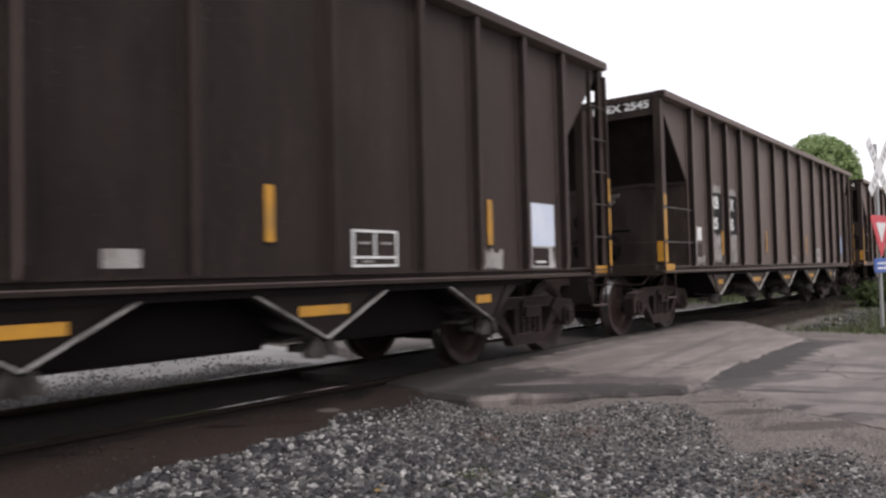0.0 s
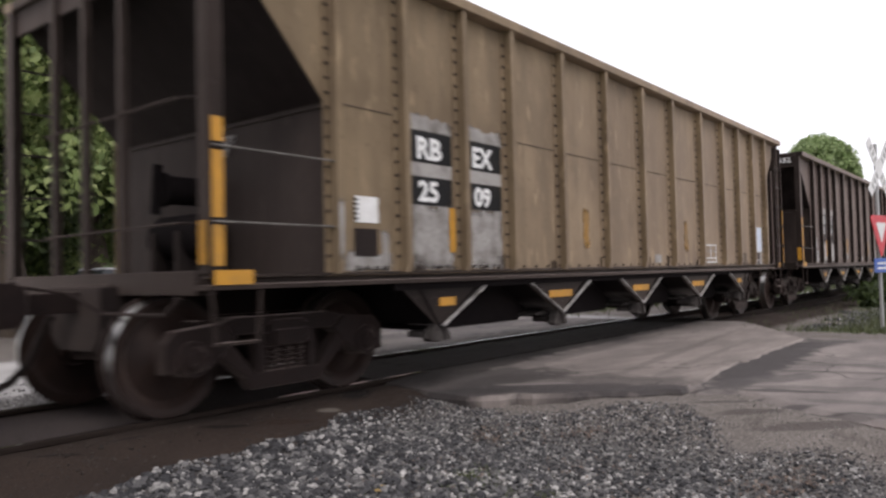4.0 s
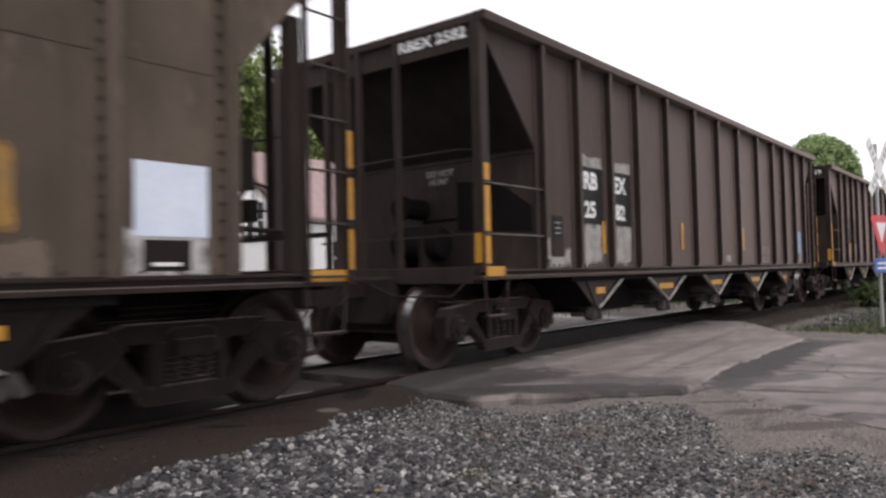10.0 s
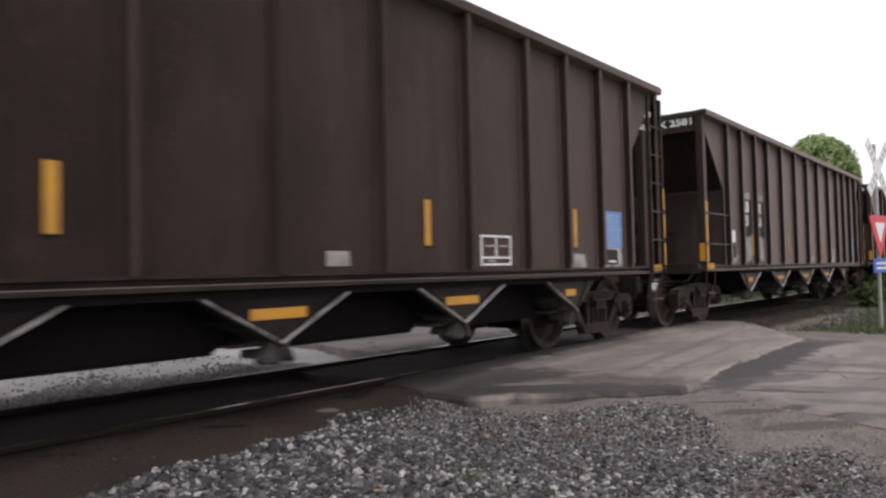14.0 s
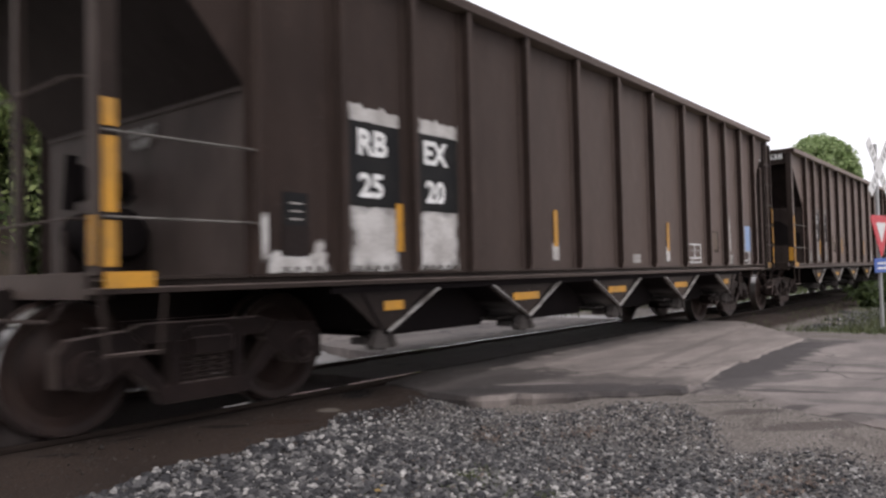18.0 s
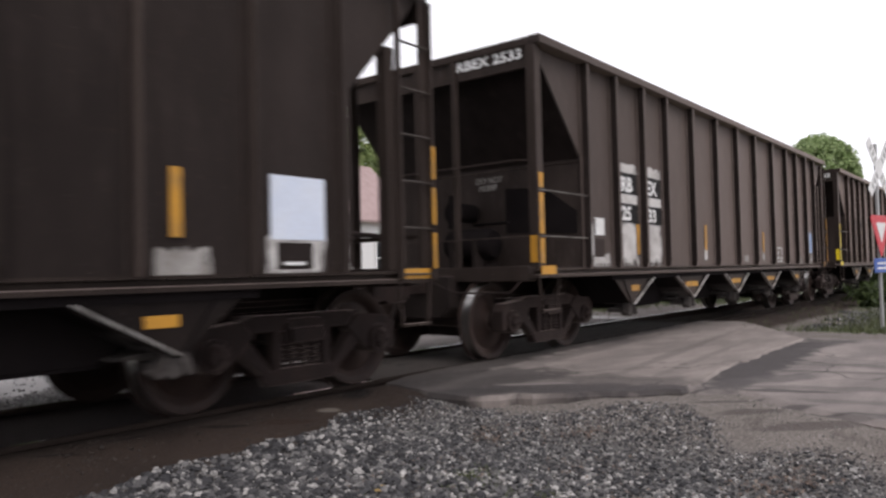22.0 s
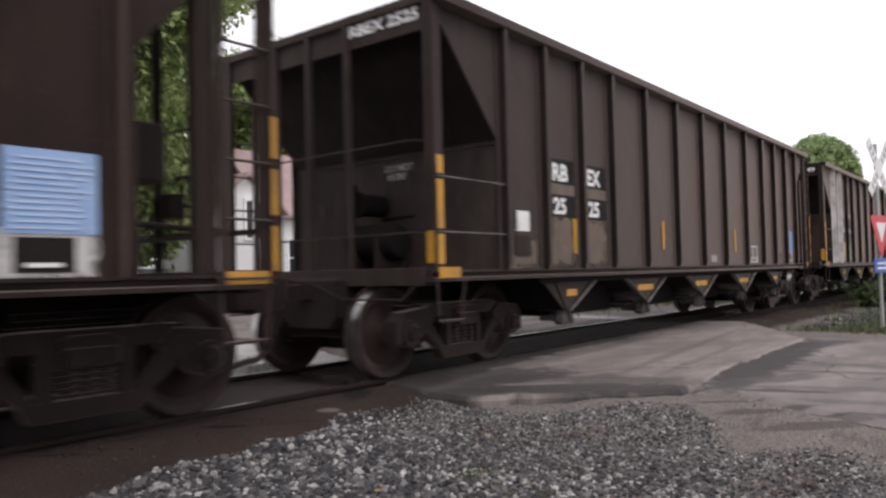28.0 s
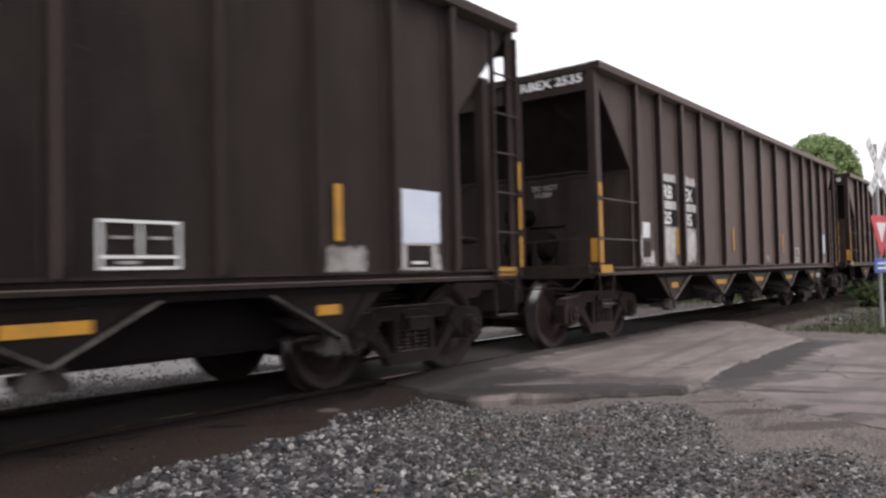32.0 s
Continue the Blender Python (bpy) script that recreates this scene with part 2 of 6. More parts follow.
def bar(bm, p, q, w, h):
    """A square-section bar from p to q: w across (y), h in its own plane."""
    p, q = Vector(p), Vector(q)
    d = (q - p).normalized()
    side = Vector((0, 1, 0)) if abs(d.y) < 0.9 else Vector((1, 0, 0))
    up = d.cross(side).normalized()
    side = up.cross(d).normalized()
    v = []
    for end in (p, q):
        for a, b in ((-1, -1), (1, -1), (1, 1), (-1, 1)):
            v.append(bm.verts.new(end + side * a * w / 2 + up * b * h / 2))
    for f in ((0, 1, 2, 3), (7, 6, 5, 4), (0, 4, 5, 1), (1, 5, 6, 2), (2, 6, 7, 3), (3, 7, 4, 0)):
        bm.faces.new([v[i] for i in f])


def lathe(bm, profile, n=32, closed=True):
    """Turns (radius, along) pairs round the y axis; closed."""
    rings = []
    for r, y in profile:
        rings.append([bm.verts.new((r * math.cos(2 * math.pi * i / n), y, r * math.sin(2 * math.pi * i / n))) for i in range(n)])
    k = len(rings)
    for a in range(k - 1):
        for i in range(n):
            bm.faces.new((rings[a][i], rings[a][(i + 1) % n], rings[a + 1][(i + 1) % n], rings[a + 1][i]))
    if closed:
        bm.faces.new(rings[0][::-1])
        bm.faces.new(rings[-1])


def beam(bm, outline, x0, x1):
    """Extrudes an outline in the y-z plane from x0 to x1."""
    a = [bm.verts.new((x0, y, z)) for y, z in outline]
    b = [bm.verts.new((x1, y, z)) for y, z in outline]
    n = len(outline)
    bm.faces.new(a)
    bm.faces.new(b[::-1])
    for i in range(n):
        bm.faces.new((a[i], b[i], b[(i + 1) % n], a[(i + 1) % n]))


STORE = {}


def mesh_of(key, build, *mats, soft=0.0, smooth=False):
    """A mesh built once per key and set of materials."""
    k = (key, *[m.name for m in mats])
    if k not in STORE:
        bm = bmesh.new()
        build(bm)
        bmesh.ops.recalc_face_normals(bm, faces=bm.faces)
        if soft:
            bmesh.ops.bevel(bm, geom=list(bm.edges), offset=soft, segments=1, affect="EDGES", clamp_overlap=True)
        me = bpy.data.meshes.new(key if isinstance(key, str) else key[0])
        bm.to_mesh(me)
        bm.free()
        for m in mats:
            me.materials.append(m)
        if smooth:
            me.shade_smooth()
            me.set_sharp_from_angle(angle=radians(35))
        STORE[k] = me
    return STORE[k]


def part(name, me, parent, label="", at=None):
    ob = new(name, me)
    ob.parent = parent
    if at is not None:
        ob.matrix_basis = at
    if label:
        tagged(ob, label)
    return ob


def words(text, size, mat):
    """Flat lettering as a mesh in the x-z plane, facing -y, origin at its lower left; size is the cap height."""
    k = ("text", text, size, mat.name)
    if k not in STORE:
        cu = bpy.data.curves.new("lettering", "FONT")
        cu.body, cu.size, cu.extrude, cu.offset = text, size / 0.69, 0.001, size * 0.05
        cu.resolution_u = 3
        tmp = bpy.data.objects.new("lettering", cu)
        scene.collection.objects.link(tmp)
        me = bpy.data.meshes.new_from_object(tmp.evaluated_get(bpy.context.evaluated_depsgraph_get()))
        bpy.data.objects.remove(tmp)
        me.transform(Matrix.Rotation(radians(90), 4, "X"))
        me.materials.clear()
        me.materials.append(mat)
        STORE[k] = me
    return STORE[k]


# ---- ground ----
def rough_noise(x, y, s, seed=0.0):
    return noise.noise(Vector((x * s, y * s, seed)))


def ease(v, lo, hi):
    return min(max((v - lo) / (hi - lo), 0), 1)


def ground_z(x, y):
    """Height of the bare ground: dirt packed round the rails, clay strip and gravel in front of the eye, stone bank beyond."""
    d = abs(y - TRACK)
    e = ease(x, 4.5, 5.8) * ease(14.8 - x, 0, 1.5)
    near = 1 - ease(x, 15.0, 22.0)
    if d < 0.70:
        z = -0.075 - 0.10 * (1 - near) - 0.06 * e
    elif y < TRACK:
        bed = -0.03 - 0.02 * ease(x, 3, 5) - 0.10 * (1 - near)
        z = bed + (-0.26 - bed) * ease(d, 1.2, 2.05)
        if x < 5.5:
            z += math.exp(-((y - 3.5) / 0.75) ** 2) * 0.06 * ease(x, -1, 2) * ease(5.5 - x, 0, 1.2)
    else:
        bank = 0.02 * ease(y, 7.0, 8.4) + 0.035 * rough_noise(x, y, 0.9, 12) * ease(y, 7.2, 8.0)
        low = -0.19 + 0.07 * ease(d, 1.5, 2.7)
        k = ease(x, 5.6, 7.0)
        z = (-0.05 + bank) * (1 - k) + low * k
        z -= 0.12 * ease(y, 11.0, 14.0) * (1 - k)
    if y < 4.75:
        z += (-0.045 - z) * e * ease(y, -6, -2)
    k = 1 - 0.75 * e
    return z + k * (0.018 * rough_noise(x, y, 1.1, 3) + 0.010 * rough_noise(x, y, 3.1, 7)) * (0.35 if d < 1.0 else 1.0)


def ground_sheet():
    xs = np.concatenate([np.array([-900, -300, -120, -60, -30, -15, -8, -5]), np.arange(-3, 20, 0.16), np.arange(20, 34, 0.7), np.array([36, 40, 46, 54, 66, 90, 130, 220, 400, 1200])])
    ys = np.concatenate([np.array([-900, -300, -100, -40, -18, -10, -6]), np.arange(-4, 9.5, 0.16), np.arange(9.6, 26, 0.8), np.array([28, 32, 38, 46, 60, 90, 140, 260, 500, 1200])])
    verts = [(x, y, ground_z(x, y)) for x in xs for y in ys]
    ny = len(ys)
    faces = [(i * ny + j, (i + 1) * ny + j, (i + 1) * ny + j + 1, i * ny + j + 1) for i in range(len(xs) - 1) for j in range(ny - 1)]
    me = bpy.data.meshes.new("ground")
    me.from_pydata([tuple(map(float, v)) for v in verts], [], faces)
    me.shade_smooth()
    return me


def zone(n, l, pos, axis_x, axis_y, x0, x1, y0, y1, soft, wob, wscale):
    """0 to 1 mask: inside a rectangle of the plan with a wavering edge."""
    w = n.new("ShaderNodeTexNoise")
    w.inputs["Scale"].default_value, w.inputs["Detail"].default_value = wscale, 5
    l.new(pos, w.inputs["Vector"])
    out = None
    for axis, lo, hi in ((axis_x, x0, x1), (axis_y, y0, y1)):
        add = n.new("ShaderNodeMath")
        add.operation = "MULTIPLY_ADD"
        add.inputs[1].default_value = wob
        l.new(w.outputs["Fac"], add.inputs[0])
        l.new(axis, add.inputs[2])
        for edge, sign in ((lo, 1), (hi, -1)):
            r = n.new("ShaderNodeMapRange")
            r.inputs["From Min"].default_value = edge + wob / 2 - soft * sign
            r.inputs["From Max"].default_value = edge + wob / 2 + soft * sign
            l.new(add.outputs[0], r.inputs["Value"])
            if out is None:
                out = r.outputs["Result"]
            else:
                q = n.new("ShaderNodeMath")
                q.operation = "MULTIPLY"
                l.new(out, q.inputs[0])
                l.new(r.outputs["Result"], q.inputs[1])
                out = q.outputs[0]
    return out


def stain_mask(n, l, pos, cx, cy, turn, rx, ry, strength, wob=0.75):
    """Soft-edged blotch with a ragged outline, at a place of the plan."""
    mp = n.new("ShaderNodeMapping")
    mp.vector_type = "TEXTURE"
    mp.inputs["Location"].default_value = (cx, cy, 0)
    mp.inputs["Rotation"].default_value = (0, 0, radians(turn))
    mp.inputs["Scale"].default_value = (rx, ry, 1000)
    l.new(pos, mp.inputs["Vector"])
    far = n.new("ShaderNodeVectorMath")
    far.operation = "LENGTH"
    l.new(mp.outputs["Vector"], far.inputs[0])
    w = n.new("ShaderNodeTexNoise")
    w.inputs["Scale"].default_value, w.inputs["Detail"].default_value = 3.4, 8
    l.new(pos, w.inputs["Vector"])
    add = n.new("ShaderNodeMath")
    add.operation = "MULTIPLY_ADD"
    add.inputs[1].default_value = wob * 2
    l.new(w.outputs["Fac"], add.inputs[0])
    l.new(far.outputs["Value"], add.inputs[2])
    r = n.new("ShaderNodeMapRange")
    r.inputs["From Min"].default_value, r.inputs["From Max"].default_value = 0.72 + wob, 1.1 + wob
    r.inputs["To Min"].default_value, r.inputs["To Max"].default_value = strength, 0.0
    l.new(add.outputs[0], r.inputs["Value"])
    return r.outputs["Result"]


CLAY_MARKS = [
    (2.12, 4.82, -35, 0.16, 0.035, 0.8, (0.006, 0.004, 0.004)), (2.62, 4.88, -10, 0.18, 0.030, 0.8, (0.006, 0.004, 0.004)),
    (3.28, 4.72, -25, 0.22, 0.040, 0.8, (0.008, 0.005, 0.004)), (3.75, 4.58, -20, 0.25, 0.05, 0.7, (0.030, 0.017, 0.012)),
    (4.85, 4.95, 35, 0.32, 0.14, 0.9, (0.007, 0.006, 0.006)), (4.22, 4.62, -15, 0.12, 0.05, 0.8, (0.16, 0.14, 0.12))]


def ground_material():
    m, n, l, b = node_mat("ground_earth_and_gravel")
    pos = n.new("ShaderNodeNewGeometry").outputs["Position"]
    sep = n.new("ShaderNodeSeparateXYZ")
    l.new(pos, sep.inputs[0])
    X, Y = sep.outputs["X"], sep.outputs["Y"]
    grit = noise_fac(n, l, pos, 60, 0.35, 0.68, 5)
    patch = noise_fac(n, l, pos, 1.3, 0.35, 0.65, 5)
    # dusty earth beside the road
    dust = mix_rgb(n, l, patch, (0.265, 0.236, 0.216), (0.19, 0.168, 0.153))
    dust = mix_rgb(n, l, grit, dust, (0.25, 0.222, 0.20))
    stain = noise_fac(n, l, pos, 2.6, 0.60, 0.78, 6, stretch=(0.8, 1.5, 1))
    dust = mix_rgb(n, l, stain, dust, (0.075, 0.062, 0.055))
    crumbs = noise_fac(n, l, pos, 34, 0.60, 0.68, 3)
    dust = mix_rgb(n, l, crumbs, dust, (0.06, 0.05, 0.044))
    speck = noise_fac(n, l, pos, 150, 0.38, 0.62, 3)
    dust = mix_rgb(n, l, speck, dust, (0.10, 0.088, 0.08))
    glint = noise_fac(n, l, pos, 95, 0.62, 0.70, 2, shift=(3, 7, 0))
    dust = mix_rgb(n, l, glint, dust, (0.42, 0.39, 0.36))
    for cx, cy, turn, rx, ry, strength, shade in ((5.05, 1.45, -60, 0.07, 0.03, 0.9, (0.035, 0.03, 0.026)), (4.80, 1.13, -70, 0.10, 0.022, 0.9, (0.03, 0.025, 0.022)), (4.83, 0.95, -75, 0.13, 0.025, 0.9, (0.035, 0.03, 0.026)), (5.15, 1.05, -80, 0.06, 0.02, 0.9, (0.04, 0.034, 0.03)), (5.2, 2.05, -60, 0.05, 0.02, 0.8, (0.05, 0.042, 0.037)), (5.84, 1.73, -55, 0.20, 0.06, 0.7, (0.07, 0.06, 0.055)), (5.66, 1.25, -62, 0.32, 0.06, 0.7, (0.08, 0.068, 0.063)), (6.1, 2.05, -50, 0.22, 0.04, 0.7, (0.07, 0.06, 0.055))):
        dust = mix_rgb(n, l, stain_mask(n, l, pos, cx, cy, turn, rx * 1.3, ry * 1.5, strength, 0.3), dust, shade)
    # grass further out
    blades = noise_fac(n, l, pos, 25, 0.35, 0.7, 6)
    grass = mix_rgb(n, l, blades, (0.05, 0.066, 0.024), (0.095, 0.11, 0.045))
    far = zone(n, l, pos, X, Y, -3.0, 24.0, -3.5, 22.0, 0.9, 1.4, 0.6)
    col = mix_rgb(n, l, far, grass, dust)
    # coarse gravel bed in front
    vor = n.new("ShaderNodeTexVoronoi")
    vor.inputs["Scale"].default_value = 38
    l.new(pos, vor.inputs["Vector"])
    pebble = mix_rgb(n, l, noise_fac(n, l, vor.outputs["Color"], 1.0, 0.3, 0.7, 1), (0.05, 0.05, 0.053), (0.16, 0.155, 0.15))
    bedmask = zone(n, l, pos, X, Y, -40.0, 5.0, -3.0, 4.2, 0.25, 0.6, 1.1)
    col = mix_rgb(n, l, bedmask, col, pebble)
    # oily brown earth along the rails
    oil = mix_rgb(n, l, patch, (0.034, 0.0235, 0.0185), (0.055, 0.0375, 0.0285))
    oil = mix_rgb(n, l, grit, oil, (0.027, 0.020, 0.0172))
    oilmask = zone(n, l, pos, X, Y, -400.0, 400.0, 4.18, 7.5, 0.10, 0.30, 1.8)
    # painted shade for gaps and a hole in the clay, and one pale chip
    for cx, cy, turn, rx, ry, strength, shade in CLAY_MARKS:
        oil = mix_rgb(n, l, stain_mask(n, l, pos, cx, cy, turn, rx, ry, strength, 0.35), oil, shade)
    col = mix_rgb(n, l, oilmask, col, oil)
    # pale crushed stone on the far side
    pale = mix_rgb(n, l, patch, (0.50, 0.485, 0.475), (0.36, 0.345, 0.337))
    pale = mix_rgb(n, l, grit, pale, (0.50, 0.485, 0.475))
    shingle = mix_rgb(n, l, noise_fac(n, l, vor.outputs["Color"], 1.0, 0.3, 0.7, 1), (0.07, 0.066, 0.065), (0.22, 0.21, 0.205))
    col = mix_rgb(n, l, zone(n, l, pos, X, Y, -30.0, 7.0, 7.05, 9.0, 0.2, 0.5, 1.4), col, shingle)
    coal = mix_rgb(n, l, grit, (0.085, 0.068, 0.064), (0.052, 0.043, 0.041))
    col = mix_rgb(n, l, zone(n, l, pos, X, Y, -30.0, 6.0, 5.25, 6.66, 0.04, 0.05, 2.0), col, coal)
    palemask = zone(n, l, pos, X, Y, -30.0, 17.0, 7.6, 11.0, 0.4, 1.2, 1.6)
    col = mix_rgb(n, l, palemask, col, pale)
    l.new(col, b.inputs["Base Color"])
    b.inputs["Roughness"].default_value = 0.95
    b.inputs["Specular IOR Level"].default_value = 0.2
    bump(n, l, b, grit, 0.5, 0.02)
    return m


ground = tagged(new("ground", ground_sheet()), "earth, gravel and grass ground along the railway track", "ground", kind="structure")
ground.data.materials.append(ground_material())


def asphalt(name, light, dark, tint, cracks, stains=()):
    m, n, l, b = node_mat(name)
    pos = n.new("ShaderNodeNewGeometry").outputs["Position"]
    big = noise_fac(n, l, pos, 1.1, 0.42, 0.60, 5, stretch=(0.5, 1.3, 1))
    mid = noise_fac(n, l, pos, 4.0, 0.35, 0.7, 5, stretch=(0.5, 1.4, 1))
    grit = noise_fac(n, l, pos, 130, 0.3, 0.7, 4)
    c = mix_rgb(n, l, big, light, dark)
    k = n.new("ShaderNodeMath")
    k.operation = "MULTIPLY"
    k.inputs[1].default_value = 0.5
    l.new(mid, k.inputs[0])
    c = mix_rgb(n, l, k.outputs[0], c, tint)
    k2 = n.new("ShaderNodeMath")
    k2.operation = "MULTIPLY"
    k2.inputs[1].default_value = 0.35
    l.new(grit, k2.inputs[0])
    c = mix_rgb(n, l, k2.outputs[0], c, tuple(x * 1.7 for x in light))
    # tar, grease, bare concrete, and shade put into the colour beside the rail
    for cx, cy, turn, rx, ry, strength, shade in stains:
        c = mix_rgb(n, l, stain_mask(n, l, pos, cx, cy, turn, rx, ry, strength), c, shade)
    # thin cracks
    warp = n.new("ShaderNodeTexNoise")
    warp.inputs["Scale"].default_value = 2.2
    l.new(pos, warp.inputs["Vector"])
    mixv = n.new("ShaderNodeMix")
    mixv.data_type = "VECTOR"
    mixv.inputs["Factor"].default_value = 0.45
    l.new(pos, mixv.inputs["A"])
    l.new(warp.outputs["Color"], mixv.inputs["B"])
    cell = n.new("ShaderNodeTexVoronoi")
    cell.feature = "DISTANCE_TO_EDGE"
    cell.inputs["Scale"].default_value = cracks
    l.new(mixv.outputs["Result"], cell.inputs["Vector"])
    line = n.new("ShaderNodeMapRange")
    line.inputs["From Min"].default_value, line.inputs["From Max"].default_value = 0.003 * cracks, 0.017 * cracks
    line.inputs["To Min"].default_value, line.inputs["To Max"].default_value = 0.85, 0.0
    l.new(cell.outputs["Distance"], line.inputs["Value"])
    c = mix_rgb(n, l, line.outputs["Result"], c, tuple(x * 0.35 for x in dark))
    l.new(c, b.inputs["Base Color"])
    b.inputs["Roughness"].default_value = 0.85
    bump(n, l, b, grit, 0.35, 0.006)
    return m


ASPHALT_NEW = asphalt("crossing_asphalt", (0.235, 0.202, 0.184), (0.145, 0.124, 0.114), (0.085, 0.073, 0.067), 0.22, [
    (5.86, 3.30, -62, 1.35, 0.30, 0.92, (0.032, 0.027, 0.027)),
    (6.25, 3.55, -64, 1.55, 0.42, 0.62, (0.055, 0.046, 0.044)),
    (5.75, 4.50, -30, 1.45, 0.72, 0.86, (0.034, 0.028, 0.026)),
    # bands along the near rail: grease, with the train's shade painted in
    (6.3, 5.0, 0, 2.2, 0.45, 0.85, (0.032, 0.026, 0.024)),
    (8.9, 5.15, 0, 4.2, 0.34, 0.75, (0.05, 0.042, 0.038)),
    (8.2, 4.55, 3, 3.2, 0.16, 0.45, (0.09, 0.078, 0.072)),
    (5.95, 3.68, -60, 0.36, 0.07, 0.75, (0.20, 0.176, 0.164)),
    (5.35, 4.05, -60, 0.55, 0.22, 0.9, (0.030, 0.025, 0.024)),
    (9.2, 3.55, 6, 3.4, 0.09, 0.5, (0.095, 0.08, 0.074)),
    (8.4, 3.05, 4, 2.6, 0.06, 0.4, (0.11, 0.094, 0.087))])
ASPHALT_OLD = asphalt("old_road_asphalt", (0.225, 0.195, 0.180), (0.112, 0.096, 0.091), (0.085, 0.073, 0.070), 0.9, [
    (8.9, 2.42, 4, 2.7, 0.34, 0.95, (0.040, 0.034, 0.034)),
    (10.9, 2.35, -20, 0.9, 0.28, 0.8, (0.036, 0.030, 0.030)),
    (7.4, 2.0, -30, 0.7, 0.22, 0.7, (0.07, 0.061, 0.060)),
    (6.75, 1.70, -72, 0.42, 0.10, 0.85, (0.045, 0.038, 0.037)),
    (6.15, 1.95, -40, 0.30, 0.07, 0.85, (0.040, 0.034, 0.032)),
    (5.95, 1.62, -50, 0.30, 0.10, 0.85, (0.055, 0.047, 0.046)),
    (5.85, 1.12, -62, 0.65, 0.14, 0.6, (0.065, 0.056, 0.054)),
    (8.2, 1.30, -78, 0.9, 0.10, 0.6, (0.065, 0.056, 0.054)),
    (7.2, 0.95, -72, 1.5, 0.16, 0.6, (0.075, 0.065, 0.063)),
    (6.6, 0.55, -75, 1.1, 0.12, 0.55, (0.08, 0.07, 0.068)),
    (8.9, 0.6, -80, 1.6, 0.2, 0.55, (0.065, 0.056, 0.055))])
ASPHALT_DARK = asphalt("oily_crossing_asphalt", (0.055, 0.045, 0.040), (0.036, 0.029, 0.026), (0.026, 0.021, 0.019), 0.6)


def slab(name, edge_pts, z_at, thick, mat, label, feather=0.0):
    """A slab of asphalt with a crumbling outline given by corner points, its top following z_at."""
    rnd = random.Random(len(edge_pts) * 31 + int(thick * 1000))
    ring = []
    n = len(edge_pts)
    for i in range(n):
        a, b = Vector(edge_pts[i]), Vector(edge_pts[(i + 1) % n])
        k = max(1, int((b - a).length / 0.14))
        side = Vector((-(b - a).y, (b - a).x)).normalized()
        for j in range(k):
            p = a.lerp(b, j / k)
            ring.append(p + side * rnd.uniform(-0.04, 0.04))
    bm = bmesh.new()
    top = [bm.verts.new((p.x, p.y, z_at(p.x, p.y))) for p in ring]
    # the edge slopes away and crumbles
    area = sum(p.x * q.y - q.x * p.y for p, q in zip(ring, ring[1:] + ring[:1]))
    out = []
    for i, p in enumerate(ring):
        d = ring[(i + 1) % len(ring)] - ring[i - 1]
        side = Vector((d.y, -d.x)).normalized() * (1 if area > 0 else -1)
        out.append(p + side * feather * rnd.uniform(0.6, 1.3))
    mid = [bm.verts.new((q.x, q.y, z_at(p.x, p.y) - 0.25 * thick)) for p, q in zip(ring, out)]
    low = [bm.verts.new((q.x, q.y, z_at(p.x, p.y) - thick)) for p, q in zip(ring, out)]
    bm.faces.new(top)
    for i in range(len(ring)):
        j = (i + 1) % len(ring)
        bm.faces.new((top[i], mid[i], mid[j], top[j]))
        bm.faces.new((mid[i], low[i], low[j], mid[j]))
    bmesh.ops.triangulate(bm, faces=[f for f in bm.faces if len(f.verts) > 4])
    bmesh.ops.recalc_face_normals(bm, faces=bm.faces)
    me = bpy.data.meshes.new(name)
    bm.to_mesh(me)
    bm.free()
    me.materials.append(mat)
    return tagged(new(name, me), label, "road", kind="structure")


NEAR_RAIL, FAR_RAIL = TRACK - 0.755, TRACK + 0.755
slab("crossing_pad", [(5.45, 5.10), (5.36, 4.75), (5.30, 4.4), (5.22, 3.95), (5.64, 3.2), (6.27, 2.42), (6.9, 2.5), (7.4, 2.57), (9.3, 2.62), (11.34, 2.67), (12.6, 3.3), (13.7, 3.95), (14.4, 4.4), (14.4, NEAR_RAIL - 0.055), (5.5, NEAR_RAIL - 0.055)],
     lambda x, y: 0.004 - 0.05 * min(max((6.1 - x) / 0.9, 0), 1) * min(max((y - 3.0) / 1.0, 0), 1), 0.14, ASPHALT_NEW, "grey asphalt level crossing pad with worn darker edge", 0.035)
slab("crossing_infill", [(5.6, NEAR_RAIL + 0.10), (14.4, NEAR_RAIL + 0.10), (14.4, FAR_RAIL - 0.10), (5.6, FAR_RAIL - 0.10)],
     lambda x, y: -0.04, 0.12, ASPHALT_DARK, "dark asphalt between the rails of the crossing")
slab("crossing_pad_far", [(7.2, FAR_RAIL + 0.055), (14.6, FAR_RAIL + 0.055), (14.9, 9.5), (15.4, 30.0), (9.2, 30.0), (8.0, 9.3)],
     lambda x, y: -0.02 - max(0, y - 8) * 0.004, 0.14, ASPHALT_OLD, "grey asphalt road beyond the track")
slab("road", [(6.45, 2.36), (6.62, 1.98), (6.15, 1.54), (5.8, 0.86), (5.1, -0.4), (4.4, -3.0), (3.8, -12.0), (12.5, -12.0), (12.2, -3.0), (12.0, 1.0), (11.7, 2.75), (11.3, 2.85), (9.3, 2.85), (7.42, 2.75), (6.6, 2.7)],
     lambda x, y: -0.018, 0.12, ASPHALT_OLD, "cracked grey asphalt road leading to the crossing", 0.10)


